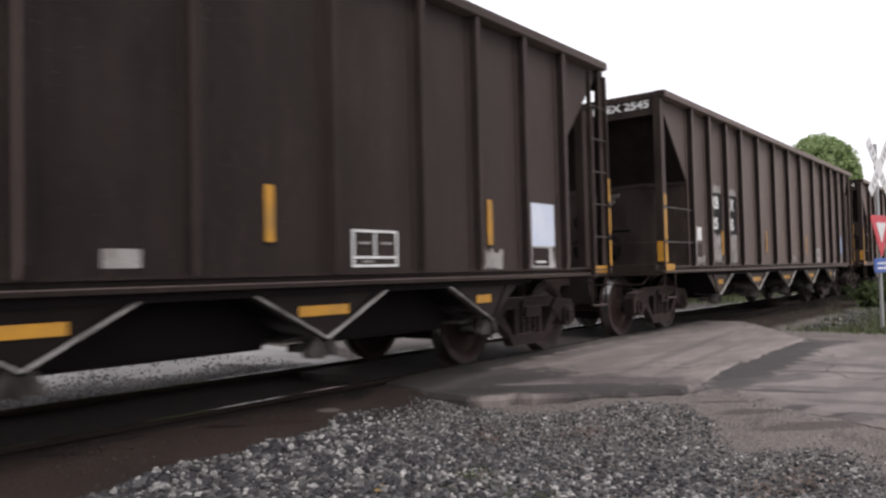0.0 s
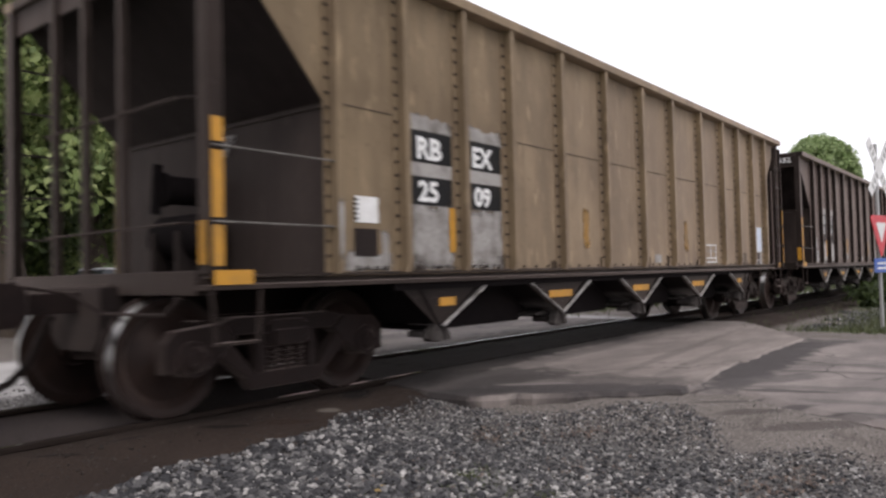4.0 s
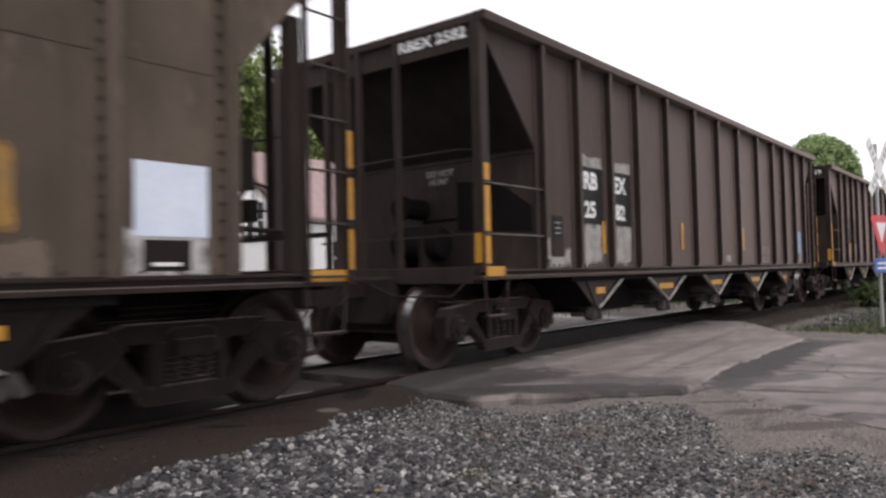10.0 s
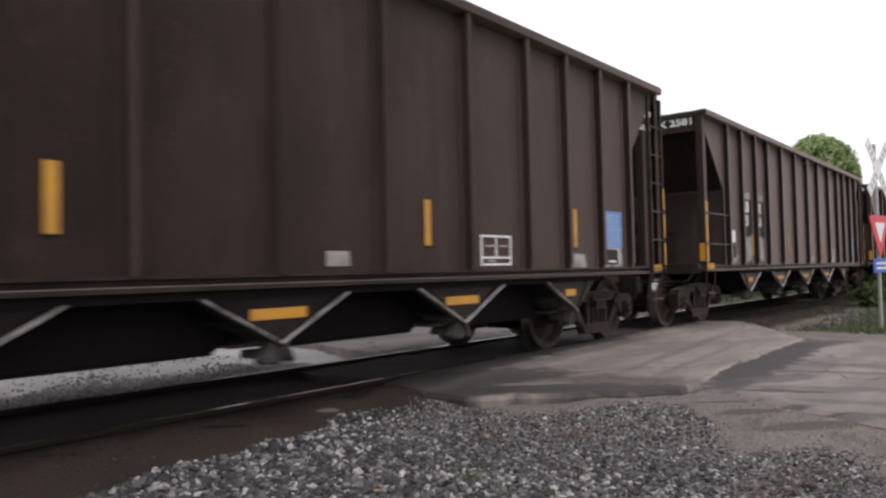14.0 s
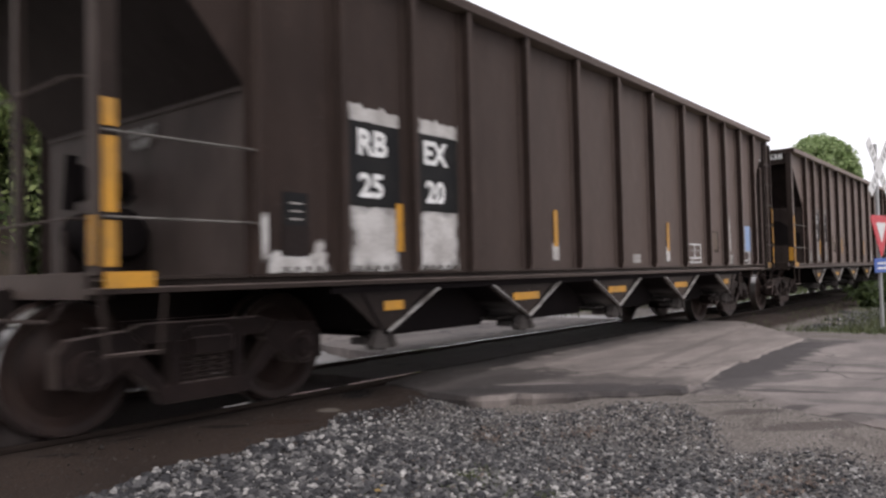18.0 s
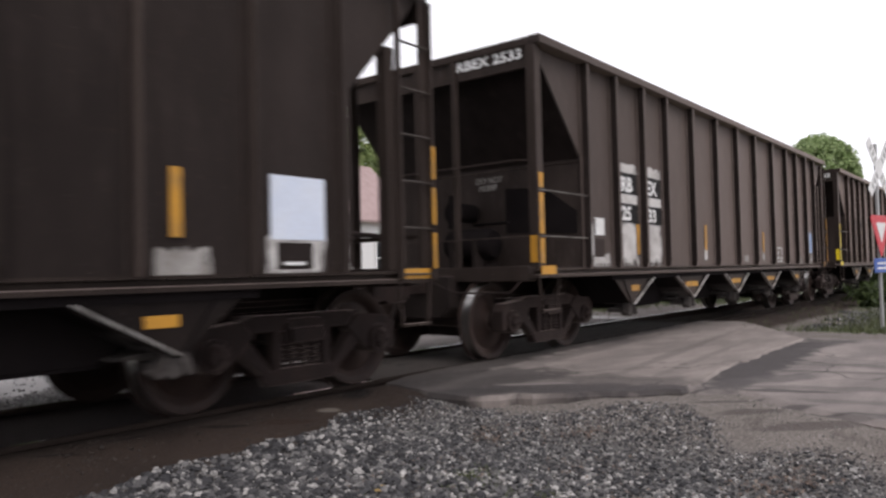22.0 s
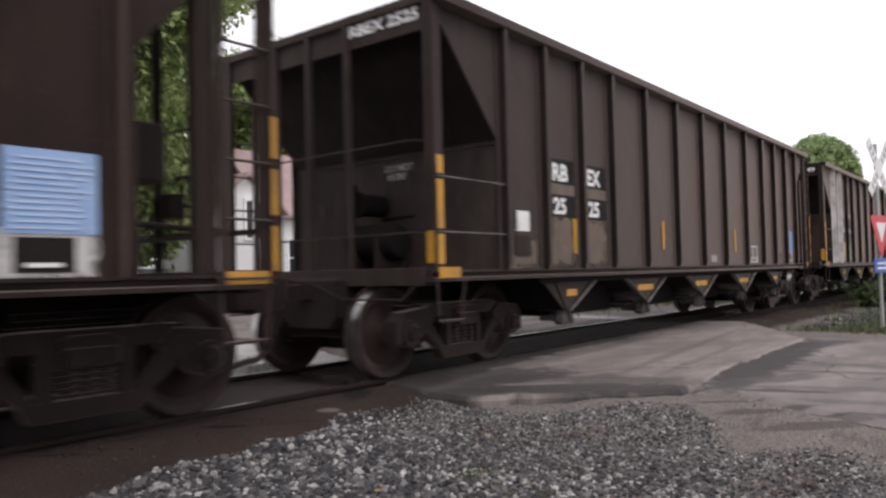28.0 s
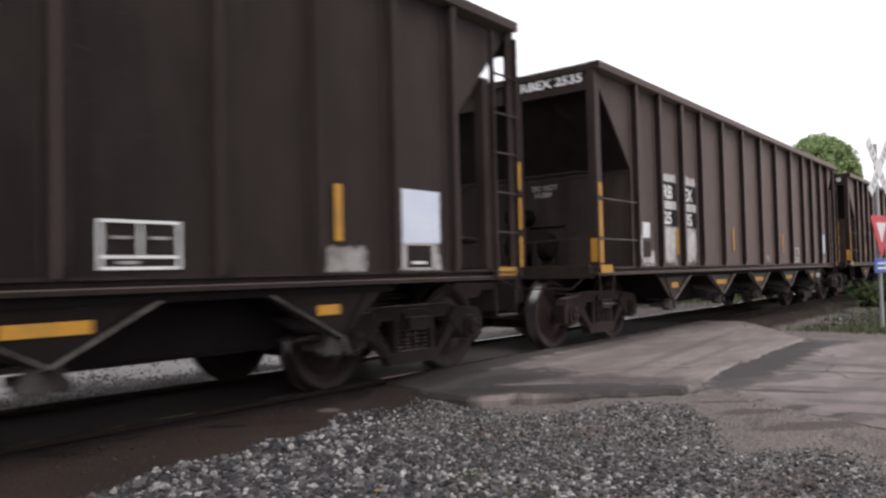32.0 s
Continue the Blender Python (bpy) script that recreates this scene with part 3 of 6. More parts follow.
# ---- track ----
def rail_profile(bm, y, x0, x1):
    # base, web and head of a flat-bottomed rail
    prof = [(-0.07, -0.171), (0.07, -0.171), (0.07, -0.158), (0.012, -0.135), (0.009, -0.05), (0.034, -0.036), (0.036, -0.006), (0.030, -0.001), (-0.030, -0.001), (-0.036, -0.006), (-0.034, -0.036), (-0.009, -0.05), (-0.012, -0.135), (-0.07, -0.158)]
    a = [bm.verts.new((x0, y + p, z)) for p, z in prof]
    b = [bm.verts.new((x1, y + p, z)) for p, z in prof]
    for i in range(len(prof)):
        j = (i + 1) % len(prof)
        bm.faces.new((a[i], a[j], b[j], b[i]))
    bm.faces.new(a[::-1])
    bm.faces.new(b)


for side, y in (("near", NEAR_RAIL), ("far", FAR_RAIL)):
    rail = tagged(new("rail", mesh_of("rail " + side, lambda bm: rail_profile(bm, y, -250, 250), RAIL)), "rusty steel rail with a polished running band", "rail", "rails of the track")
    # within the crossing the near rail is caked with road dirt
    stop = 250 if side == "far" else 6.07
    part("running_band", mesh_of("band " + side, lambda bm: box(bm, -250, stop, y - 0.010, y + 0.010, -0.001, 0.0005), SHINE), rail, "polished running band")


# ---- loose stones ----
def stone_mat(name, dark, mid, light):
    m, n, l, b = node_mat(name)
    isl = n.new("ShaderNodeNewGeometry").outputs["Random Per Island"]
    ramp = n.new("ShaderNodeValToRGB")
    e = ramp.color_ramp.elements
    e[0].color, e[1].color = (*dark, 1), (*light, 1)
    e[0].position, e[1].position = 0.0, 1.0
    k = e.new(0.5)
    k.color = (*mid, 1)
    k = e.new(0.82)
    k.color = (*[0.72 * a + 0.28 * c for a, c in zip(mid, light)], 1)
    l.new(isl, ramp.inputs["Fac"])
    tc = n.new("ShaderNodeTexCoord").outputs["Object"]
    c = mix_rgb(n, l, noise_fac(n, l, tc, 90, 0.4, 0.8, 4), ramp.outputs["Color"], mid)
    l.new(c, b.inputs["Base Color"])
    b.inputs["Roughness"].default_value = 0.8
    return m


STONE = stone_mat("crushed_stone", (0.011, 0.011, 0.013), (0.048, 0.0465, 0.049), (0.56, 0.54, 0.51))
DUST_STONE = stone_mat("dusty_grit", (0.06, 0.055, 0.052), (0.15, 0.138, 0.130), (0.42, 0.395, 0.37))


def stones(name, spots, label, mat):
    """Many small broken stones, each a distorted icosahedron, joined in one mesh."""
    rs = np.random.RandomState(len(spots))
    g = (1 + 5 ** 0.5) / 2
    ico = np.array([(-1, g, 0), (1, g, 0), (-1, -g, 0), (1, -g, 0), (0, -1, g), (0, 1, g), (0, -1, -g), (0, 1, -g), (g, 0, -1), (g, 0, 1), (-g, 0, -1), (-g, 0, 1)]) / 1.9
    tri = np.array([(0, 11, 5), (0, 5, 1), (0, 1, 7), (0, 7, 10), (0, 10, 11), (1, 5, 9), (5, 11, 4), (11, 10, 2), (10, 7, 6), (7, 1, 8), (3, 9, 4), (3, 4, 2), (3, 2, 6), (3, 6, 8), (3, 8, 9), (4, 9, 5), (2, 4, 11), (6, 2, 10), (8, 6, 7), (9, 8, 1)])
    n = len(spots)
    spots = np.array(spots)
    v = ico[None] * rs.uniform(0.5, 1.35, (n, 12, 1))
    v = v * rs.uniform((0.7, 0.7, 0.45), (1.35, 1.1, 0.85), (n, 3))[:, None, :]
    a = rs.uniform(0, 6.283, n)
    tilt = rs.uniform(-0.5, 0.5, n)
    c, s = np.cos(tilt)[:, None], np.sin(tilt)[:, None]
    x, z = v[..., 0] * c - v[..., 2] * s, v[..., 0] * s + v[..., 2] * c
    c, s = np.cos(a)[:, None], np.sin(a)[:, None]
    v = np.stack([x * c - v[..., 1] * s, x * s + v[..., 1] * c, z], -1) * spots[:, 3][:, None, None] + spots[:, None, :3]
    f = (tri[None] + (np.arange(n) * 12)[:, None, None]).reshape(-1, 3)
    me = bpy.data.meshes.new(name)
    me.from_pydata(v.reshape(-1, 3).tolist(), [], f.tolist())
    me.materials.append(mat)
    return tagged(new(name, me), label, "gravel", kind="stuff")


# outline of the gravel heap on the plan
HEAP = [(-1.6, 3.9), (-0.5, 4.0), (1.5, 4.08), (2.66, 4.26), (3.57, 4.30), (4.06, 4.42), (4.58, 4.44), (5.1, 4.45), (5.3, 4.3), (5.25, 4.0), (5.15, 3.6), (5.3, 3.1), (5.75, 2.6), (5.75, 2.2), (5.4, 1.9), (4.95, 1.62), (5.05, 1.4), (5.2, 1.15), (4.95, 0.8), (4.6, 0.4), (4.1, -0.2), (3.0, -1.0), (-1.0, -1.2), (-1.9, 0.5)]


def inside_by(x, y, ring):
    """Distance from the outline, positive inside."""
    best, odd = 9.0, False
    for (ax, ay), (bx, by) in zip(ring, ring[1:] + ring[:1]):
        dx, dy = bx - ax, by - ay
        t = min(max(((x - ax) * dx + (y - ay) * dy) / (dx * dx + dy * dy), 0), 1)
        best = min(best, math.hypot(x - ax - t * dx, y - ay - t * dy))
        if (ay > y) != (by > y) and x < ax + (y - ay) * dx / dy:
            odd = not odd
    return best if odd else -best


rnd = random.Random(11)
spots = []
while len(spots) < 60000:
    x, y = rnd.uniform(-2.2, 6.6), rnd.uniform(-1.5, 4.95)
    if x < 1.2 and rnd.random() < 0.35:
        continue
    d = inside_by(x, y, HEAP) + 0.16 * rough_noise(x, y, 2.2, 5)
    fade = 0.07 if y > 3.8 else 0.13
    if rnd.random() > min(1.0, 1.0 + d / fade) and rnd.random() > 0.03 * math.exp(d / 0.3):
        continue
    r = rnd.choice((0.009, 0.012, 0.016, 0.020, 0.026)) * rnd.uniform(0.8, 1.25)
    if d < 0:
        r = min(r, 0.014)
        if y > 4.1 and d < -0.05:
            continue
    r *= 1.25 - 0.6 * min(max((x - 3.4) / 1.4, 0), 1)
    spots.append((x, y, ground_z(x, y) + r * 0.25, r))
stones("gravel", spots, "loose grey crushed stone beside the track", STONE)
spots = []
while len(spots) < 2600:
    # dusty stones mixed into the thin part of the heap
    x, y = rnd.uniform(3.6, 5.8), rnd.uniform(0.3, 4.3)
    if inside_by(x, y, HEAP) < -0.05 or rnd.random() > (x - 3.2) / 2:
        continue
    r = rnd.uniform(0.007, 0.015)
    spots.append((x, y, ground_z(x, y) + r * 0.5, r))
while len(spots) < 8000:
    # strays on the dusty strip beside the road
    x, y = rnd.uniform(3.4, 7.0), rnd.uniform(-0.2, 4.3)
    if rnd.random() < 0.6 and rough_noise(x, y, 1.6, 14) < 0.05:
        continue
    r = rnd.uniform(0.003, 0.009)
    spots.append((x, y, ground_z(x, y) + r * 0.3, r))
stones("grit", spots, "fine dusty grit on the bare earth strip", DUST_STONE)
spots = []
while len(spots) < 7000:
    x, y = rnd.uniform(14.5, 34), rnd.uniform(1.8, 4.2)
    if (y < 2.9 + 0.7 * rough_noise(x, y, 0.5, 2) and rnd.random() > 0.25) or y > 3.75 + 0.8 * rough_noise(x, y, 0.8, 6):
        continue
    r = rnd.uniform(0.018, 0.04)
    spots.append((x, y, ground_z(x, y) + r * 0.3, r))
stones("ballast", spots, "grey ballast stones beside the rails", STONE)
GREY_STONE = stone_mat("grey_ballast", (0.11, 0.105, 0.103), (0.23, 0.222, 0.217), (0.42, 0.405, 0.395))
spots = []
while len(spots) < 12000:
    x, y = rnd.uniform(-4, 7.4), rnd.uniform(6.85, 9.2)
    if rnd.random() < ease(y, 7.0, 8.0 + 1.1 * rough_noise(x, y, 0.7, 8)) * 0.96 or (x > 6.8 and y > 7.4):
        continue
    r = rnd.uniform(0.007, 0.022)
    spots.append((x, y, ground_z(x, y) + r * 0.3, r))
stones("ballast", spots, "dusty grey ballast stones beyond the far rail", GREY_STONE)


CINDER = stone_mat("oily_cinder", (0.009, 0.007, 0.006), (0.030, 0.021, 0.016), (0.055, 0.040, 0.031))
spots = []
while len(spots) < 1300:
    # clods and cinders on the oily strip beside the rail
    x, y = rnd.uniform(0.6, 5.6), rnd.uniform(4.1, 5.06)
    if rough_noise(x, y, 2.4, 21) < rnd.uniform(-0.5, 0.4):
        continue
    r = rnd.choice((0.005, 0.007, 0.009, 0.014)) * rnd.uniform(0.7, 1.2)
    spots.append((x, y, ground_z(x, y) + r * 0.1, r))
stones("cinders", spots, "dark oily cinders and clods along the rail", CINDER)


# ---- leaf litter and weeds on the gravel ----
def litter(name, patches, count, mat, label, size, lift, seed):
    """Dry curled leaf bits: bent quads, joined in one mesh."""
    rs = random.Random(seed)
    verts, faces = [], []
    while len(faces) < count * 2:
        cx, cy, r = rs.choice(patches)
        x, y = rs.gauss(cx, r), rs.gauss(cy, r)
        a, s = rs.uniform(0, 6.283), size * rs.uniform(0.5, 1.3)
        z = ground_z(x, y) + lift * rs.uniform(0.4, 1.2)
        u, v = Vector((math.cos(a), math.sin(a), rs.uniform(-0.4, 0.4))) * s, Vector((-math.sin(a), math.cos(a), rs.uniform(-0.4, 0.4))) * s * 0.5
        c = Vector((x, y, z))
        n = len(verts)
        up = Vector((0, 0, s * 0.3))
        verts += [tuple(c - u), tuple(c + v + up), tuple(c + u), tuple(c - v + up)]
        faces += [(n, n + 1, n + 3), (n + 1, n + 2, n + 3)]
    me = bpy.data.meshes.new(name)
    me.from_pydata(verts, [], faces)
    me.materials.append(mat)
    return tagged(new(name, me), label, "litter", kind="stuff")


DRY = stone_mat("dry_leaf", (0.06, 0.041, 0.032), (0.135, 0.094, 0.072), (0.26, 0.205, 0.165))
litter("leaf_litter", [(4.88, 2.80, 0.13), (4.95, 2.65, 0.10), (4.62, 3.30, 0.09), (4.55, 3.18, 0.08), (4.70, 1.10, 0.10), (4.60, 1.20, 0.12), (3.90, 1.80, 0.10), (4.40, 1.25, 0.12), (4.35, 2.35, 0.20), (3.55, 2.9, 0.35)], 650, DRY, "dry brown leaf litter on the gravel", 0.017, 0.035, 3)
litter("fallen_leaf", [(3.13, 3.02, 0.02)], 3, stone_mat("ochre_leaf", (0.22, 0.15, 0.05), (0.30, 0.21, 0.08), (0.36, 0.27, 0.11)), "single ochre leaf on the gravel", 0.035, 0.05, 8)


def tufts(name, patches, count, mat, label, tall, seed, min_x=-9.0):
    """Grass and weed blades: thin upright triangles in one mesh."""
    rs = random.Random(seed)
    verts, faces = [], []
    for _ in range(count):
        cx, cy, r, ry = rs.choice(patches)
        x, y = rs.gauss(cx, r), rs.gauss(cy, ry)
        if x < min_x:
            continue
        h, a = tall * rs.uniform(0.3, 1.1), rs.uniform(0, 6.283)
        w = 0.05 * tall + 0.003
        z = ground_z(x, y)
        n = len(verts)
        lean = h * 0.4
        verts += [(x - w * math.cos(a), y - w * math.sin(a), z), (x + w * math.cos(a), y + w * math.sin(a), z), (x + rs.gauss(0, lean), y + rs.gauss(0, lean), z + h)]
        faces.append((n, n + 1, n + 2))
    me = bpy.data.meshes.new(name)
    me.from_pydata(verts, [], faces)
    me.materials.append(mat)
    return tagged(new(name, me), label, "grass", kind="stuff")


BLADE = stone_mat("grass_blade", (0.035, 0.048, 0.018), (0.075, 0.095, 0.035), (0.17, 0.165, 0.085))
tufts("weeds", [(3.76, 2.80, 0.10, 0.08), (3.66, 2.26, 0.12, 0.10), (3.3, 2.6, 0.25, 0.25), (3.0, 1.6, 0.2, 0.2)], 1500, BLADE, "small green weeds in the gravel", 0.035, 4)
tufts("grass", [(16, 2.2, 2.2, 0.5), (20, 2.6, 4, 0.8), (14.5, 1.4, 1.2, 0.6), (26, 2.5, 5, 1.2)], 12000, BLADE, "rough green grass beside the ballast and sign", 0.13, 5, 12.9)
tufts("grass_verge", [(22, 10.6, 4, 0.5), (32, 9.8, 6, 0.8), (26, 12.5, 6, 1.5)], 16000, BLADE, "green grass beyond the track", 0.22, 6, 15.5)

# ---- hopper wagons ----
POSTS = [1.165, 1.98, 2.85, 3.69, 4.76, 5.90, 7.03, 8.13, 9.34, 10.42, 11.28, 12.15, 12.99]
VEES = [2.55, 4.8, 7.05, 9.3, 11.55]
AXLES = [0.20, 1.98, LONG - 1.98, LONG - 0.20]
HALF = 1.57
WHEELSETS = []
CARS = []


DRIFT = [(0, -0.19), (1, -0.2), (2, -0.2), (3, -0.26), (4, -0.16), (5, -0.05), (6, 0.02), (9, 0.05), (13, 0.06), (17, 0.0), (20, 0.0), (22, -0.02), (25, -0.01), (28, 0.0), (30, 0.02), (32, 0.03)]


def travel(t):
    """Metres that the train has run, with the start's offset: steady gain of speed and small surges."""
    t = min(max(t, 0.0), 32.0)
    for (a, p), (b, q) in zip(DRIFT, DRIFT[1:]):
        if t <= b:
            k = (t - a) / (b - a)
            k = k * k * (3 - 2 * k)
            return 5.105 + 9.8445 * t + 0.02214 * t * t - (p + (q - p) * k)


ROW_TIMES = [float(t) for t in range(33)]


def side_sheet(bm):
    prism(bm, [(0.06, 3.58), (LONG - 0.06, 3.58), (LONG - 1.10, 2.42), (LONG - 1.10, 1.04), (1.10, 1.04), (1.10, 2.42)], -HALF, -HALF + 0.012)


def rusty_seam(bm):
    # uneven weld line from post to post
    n = 60
    for k in range(n):
        x0 = 1.2 + (LONG - 2.4) * k / n
        h = 0.006 + 0.010 * abs(noise.noise(Vector((x0 * 2.3, 4.0, 0))))
        box(bm, x0, x0 + (LONG - 2.4) / n * 1.02, -HALF - 0.0045, -HALF - 0.0005, 2.44 - h, 2.44 + h * 0.6)


def foot_rivets(bm):
    for k in range(48):
        x = 1.25 + k * (LONG - 2.5) / 47
        rod(bm, (x, -HALF - 0.001, 1.095), (x, -HALF - 0.018, 1.095), 0.014, 6)


def side_post(bm):
    # deep zed-section stiffener: riveted foot flange, web square to the side, narrow outer face, tapered at its foot
    pts = [(-0.085, -HALF + 0.002), (-0.085, -HALF - 0.010), (-0.022, -HALF - 0.010), (-0.022, -HALF - 0.100), (0.042, -HALF - 0.100), (0.042, -HALF - 0.085), (-0.008, -HALF - 0.085), (-0.008, -HALF + 0.002)]
    rings = []
    for z, k in ((1.06, 0.8), (1.14, 1.0), (3.598, 1.0)):
        rings.append([bm.verts.new((x, -HALF + (y + HALF) * k, z)) for x, y in pts])
    n = len(pts)
    for a, b in zip(rings, rings[1:]):
        for i in range(n):
            bm.faces.new((a[i], a[(i + 1) % n], b[(i + 1) % n], b[i]))
    bm.faces.new(rings[0][::-1])
    bm.faces.new(rings[-1])


def rivet_strip(bm):
    for k in range(20):
        z = 1.2 + k * 0.118
        rod(bm, (-0.055, -HALF - 0.008, z), (-0.055, -HALF - 0.028, z), 0.016, 6)


def top_chord(bm):
    box(bm, 0.0, LONG, -HALF - 0.118, -HALF + 0.05, 3.60, 3.70)


def end_chord(bm):
    box(bm, 0.0, 0.11, -HALF + 0.052, HALF - 0.052, 3.60, 3.695)


def end_panel(bm):
    box(bm, 0.045, 0.06, -HALF + 0.03, HALF - 0.03, 3.36, 3.598)


def slope_sheet(bm):
    prism(bm, [(0.075, 3.55), (1.085, 2.42), (1.14, 2.43), (0.11, 3.60)], -HALF + 0.014, HALF - 0.014)


def bulkhead(bm):
    box(bm, 1.11, 1.13, -HALF + 0.014, HALF - 0.014, 1.0, 2.42)
    box(bm, 1.09, 1.108, -HALF + 0.02, HALF - 0.02, 2.385, 2.42)


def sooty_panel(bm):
    # flat dark plate stands in for a shaded recess in the bulkhead
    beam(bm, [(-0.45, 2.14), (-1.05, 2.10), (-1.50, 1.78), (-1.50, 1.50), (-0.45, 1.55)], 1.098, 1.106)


def hopper_floor(bm):
    # saw-tooth slopes inside the open top, between the sides
    y0, y1 = -HALF + 0.014, HALF - 0.014
    pts = [(1.14, 2.40)]
    for k, v in enumerate(VEES):
        if k:
            pts.append((v - (VEES[1] - VEES[0]) / 2, 1.26))
        pts += [(v - 0.05, 0.575), (v + 0.05, 0.575)]
    pts.append((LONG - 1.14, 2.40))
    low = [(x, z - 0.012) for x, z in pts]
    prism(bm, pts + low[::-1], y0, y1)


def side_sill(bm):
    a, b = -HALF - 0.045, -HALF + 0.10
    beam(bm, [(a, 0.965), (b, 0.965), (b, 1.0), (a + 0.075, 1.0), (a + 0.075, 1.062), (a + 0.012, 1.072), (a + 0.012, 1.050), (a + 0.060, 1.046), (a + 0.060, 1.004), (a, 0.996)], 0.0, LONG)


def lower_sill(bm):
    box(bm, 1.9, LONG - 1.9, -HALF + 0.012, -HALF + 0.05, 0.90, 0.964)


def vee_plate(bm):
    # triangular side plate between two outlets
    prism(bm, [(-0.70, 0.90), (0.70, 0.90), (0.05, 0.55), (-0.05, 0.55)], -HALF + 0.03, -HALF + 0.045)


def vee_plate_end(bm):
    prism(bm, [(-0.52, 0.90), (0.70, 0.90), (0.05, 0.55), (-0.05, 0.55)], -HALF + 0.03, -HALF + 0.045)


def vee_flange(bm):
    bar(bm, (0.0, 0, 0.0), (0.68, 0, 0.352), 0.04, 0.010)


def shade_block(bm):
    # solid sloped-cheek block added between two side plates, near-black in place of shade
    y0, y1 = -1.30, 1.30
    prism(bm, [(-1.02, 0.95), (1.02, 0.95), (0.98, 0.62), (0.84, 0.50), (-0.84, 0.50), (-0.98, 0.62)], y0 + 0.16, -0.26)
    prism(bm, [(-1.02, 0.95), (1.02, 0.95), (0.98, 0.62), (0.84, 0.50), (-0.84, 0.50), (-0.98, 0.62)], 0.26, y1)


def chute_door(bm):
    box(bm, -0.84, 0.84, -1.12, -0.28, 0.470, 0.496)


def pocket_sheet(bm):
    # sloped sheet of an outlet pocket, from the plate's edge inwards
    v = [(0.02, 0.560), (0.70, 0.905), (0.70, 0.893), (0.03, 0.548)]
    prism(bm, v, -HALF + 0.05, -1.10)


def outlet_lip(bm):
    # flared lip along the foot of a pocket, caked with dust
    prism(bm, [(-0.30, 0.548), (-0.04, 0.580), (0.0, 0.555), (-0.05, 0.525), (-0.31, 0.530)], -HALF + 0.20, -1.0)


def door_latch(bm):
    # splayed hinge legs and lock beam below each side plate
    for s_ in (-1, 1):
        prism(bm, [(s_ * 0.02, 0.575), (s_ * 0.075, 0.575), (s_ * 0.155, 0.43), (s_ * 0.13, 0.405), (s_ * 0.085, 0.41)], -HALF + 0.03, -HALF + 0.13)
    prism(bm, [(-0.05, 0.53), (0.05, 0.53), (0.07, 0.43), (0.0, 0.39), (-0.07, 0.43)], -HALF + 0.05, -HALF + 0.19)
    rod(bm, (-0.17, -HALF + 0.10, 0.45), (0.17, -HALF + 0.10, 0.45), 0.022, 8)
    box(bm, -0.11, 0.11, -HALF + 0.17, -HALF + 0.36, 0.44, 0.50)


def centre_sill(bm):
    box(bm, 0.35, LONG - 0.35, -0.24, 0.24, 0.72, 1.02)
    box(bm, 0.35, LONG - 0.35, -0.30, 0.30, 0.70, 0.72)


def end_sill(bm):
    box(bm, 0.0, 0.16, -HALF + 0.10, HALF - 0.10, 0.93, 1.10)
    box(bm, 0.16, 1.12, -HALF + 0.10, HALF - 0.10, 1.00, 1.03)
    box(bm, -0.02, 0.05, -0.34, 0.34, 0.66, 1.02)


def corner_post(bm):
    box(bm, 0.0, 0.13, -HALF - 0.045, -HALF - 0.03, 1.08, 3.598)
    box(bm, 0.0, 0.015, -HALF - 0.03, -HALF + 0.07, 1.08, 3.598)


def end_post(bm):
    box(bm, 0.0, 0.012, -0.032, 0.032, 1.10, 3.598)
    box(bm, 0.012, 0.06, -0.032, -0.020, 1.10, 3.598)


def stile(bm):
    box(bm, -0.012, 0.012, -HALF - 0.10, -HALF - 0.045, 0.98, 3.52)


def rung(bm):
    rod(bm, (0.0, -HALF - 0.075, 0), (0.43, -HALF - 0.075, 0), 0.011, 6)


def grab_iron(bm):
    rod(bm, (0.03, -HALF - 0.06, 0), (1.13, -HALF - 0.06, 0), 0.009, 6)
    rod(bm, (1.13, -HALF - 0.06, 0), (1.16, -HALF + 0.0, 0), 0.009, 6)


def hand_rail(bm):
    for z in (2.30, 1.43):
        pts = [(0.02, -1.5, z - 0.01), (-0.05, -1.35, z), (-0.05, 0.70, z - 0.01), (0.02, 0.78, z - 0.02)]
        tube(bm, pts, 0.010, 6)


def step(bm):
    rod(bm, (0.0, -HALF - 0.03, 0.985), (0.04, -HALF - 0.03, 0.60), 0.013, 6)
    rod(bm, (0.42, -HALF - 0.03, 0.985), (0.38, -HALF - 0.03, 0.60), 0.013, 6)
    box(bm, 0.03, 0.39, -HALF - 0.06, -HALF + 0.0, 0.585, 0.605)


def coupler(bm):
    box(bm, -0.62, 0.2, -0.085, 0.085, 0.80, 0.96)
    prism(bm, [(-0.95, 0.70), (-0.62, 0.72), (-0.55, 0.78), (-0.55, 0.98), (-0.62, 1.04), (-0.95, 1.06)], -0.17, 0.06)
    prism(bm, [(-0.93, 0.74), (-0.72, 0.74), (-0.72, 1.02), (-0.93, 1.02)], 0.06, 0.19)


def draft_box(bm):
    # striker and draft gear housing round the coupler shank
    beam(bm, [(-0.30, 0.50), (0.30, 0.50), (0.42, 0.62), (0.42, 1.0), (-0.42, 1.0), (-0.42, 0.62)], -0.14, 0.36)


def uncoupling_lever(bm):
    pts = [(-0.10, -1.42, 0.92), (-0.14, -1.30, 0.80), (-0.18, -0.55, 0.80), (-0.30, -0.25, 0.95), (-0.62, -0.12, 1.02)]
    tube(bm, pts, 0.014, 6)


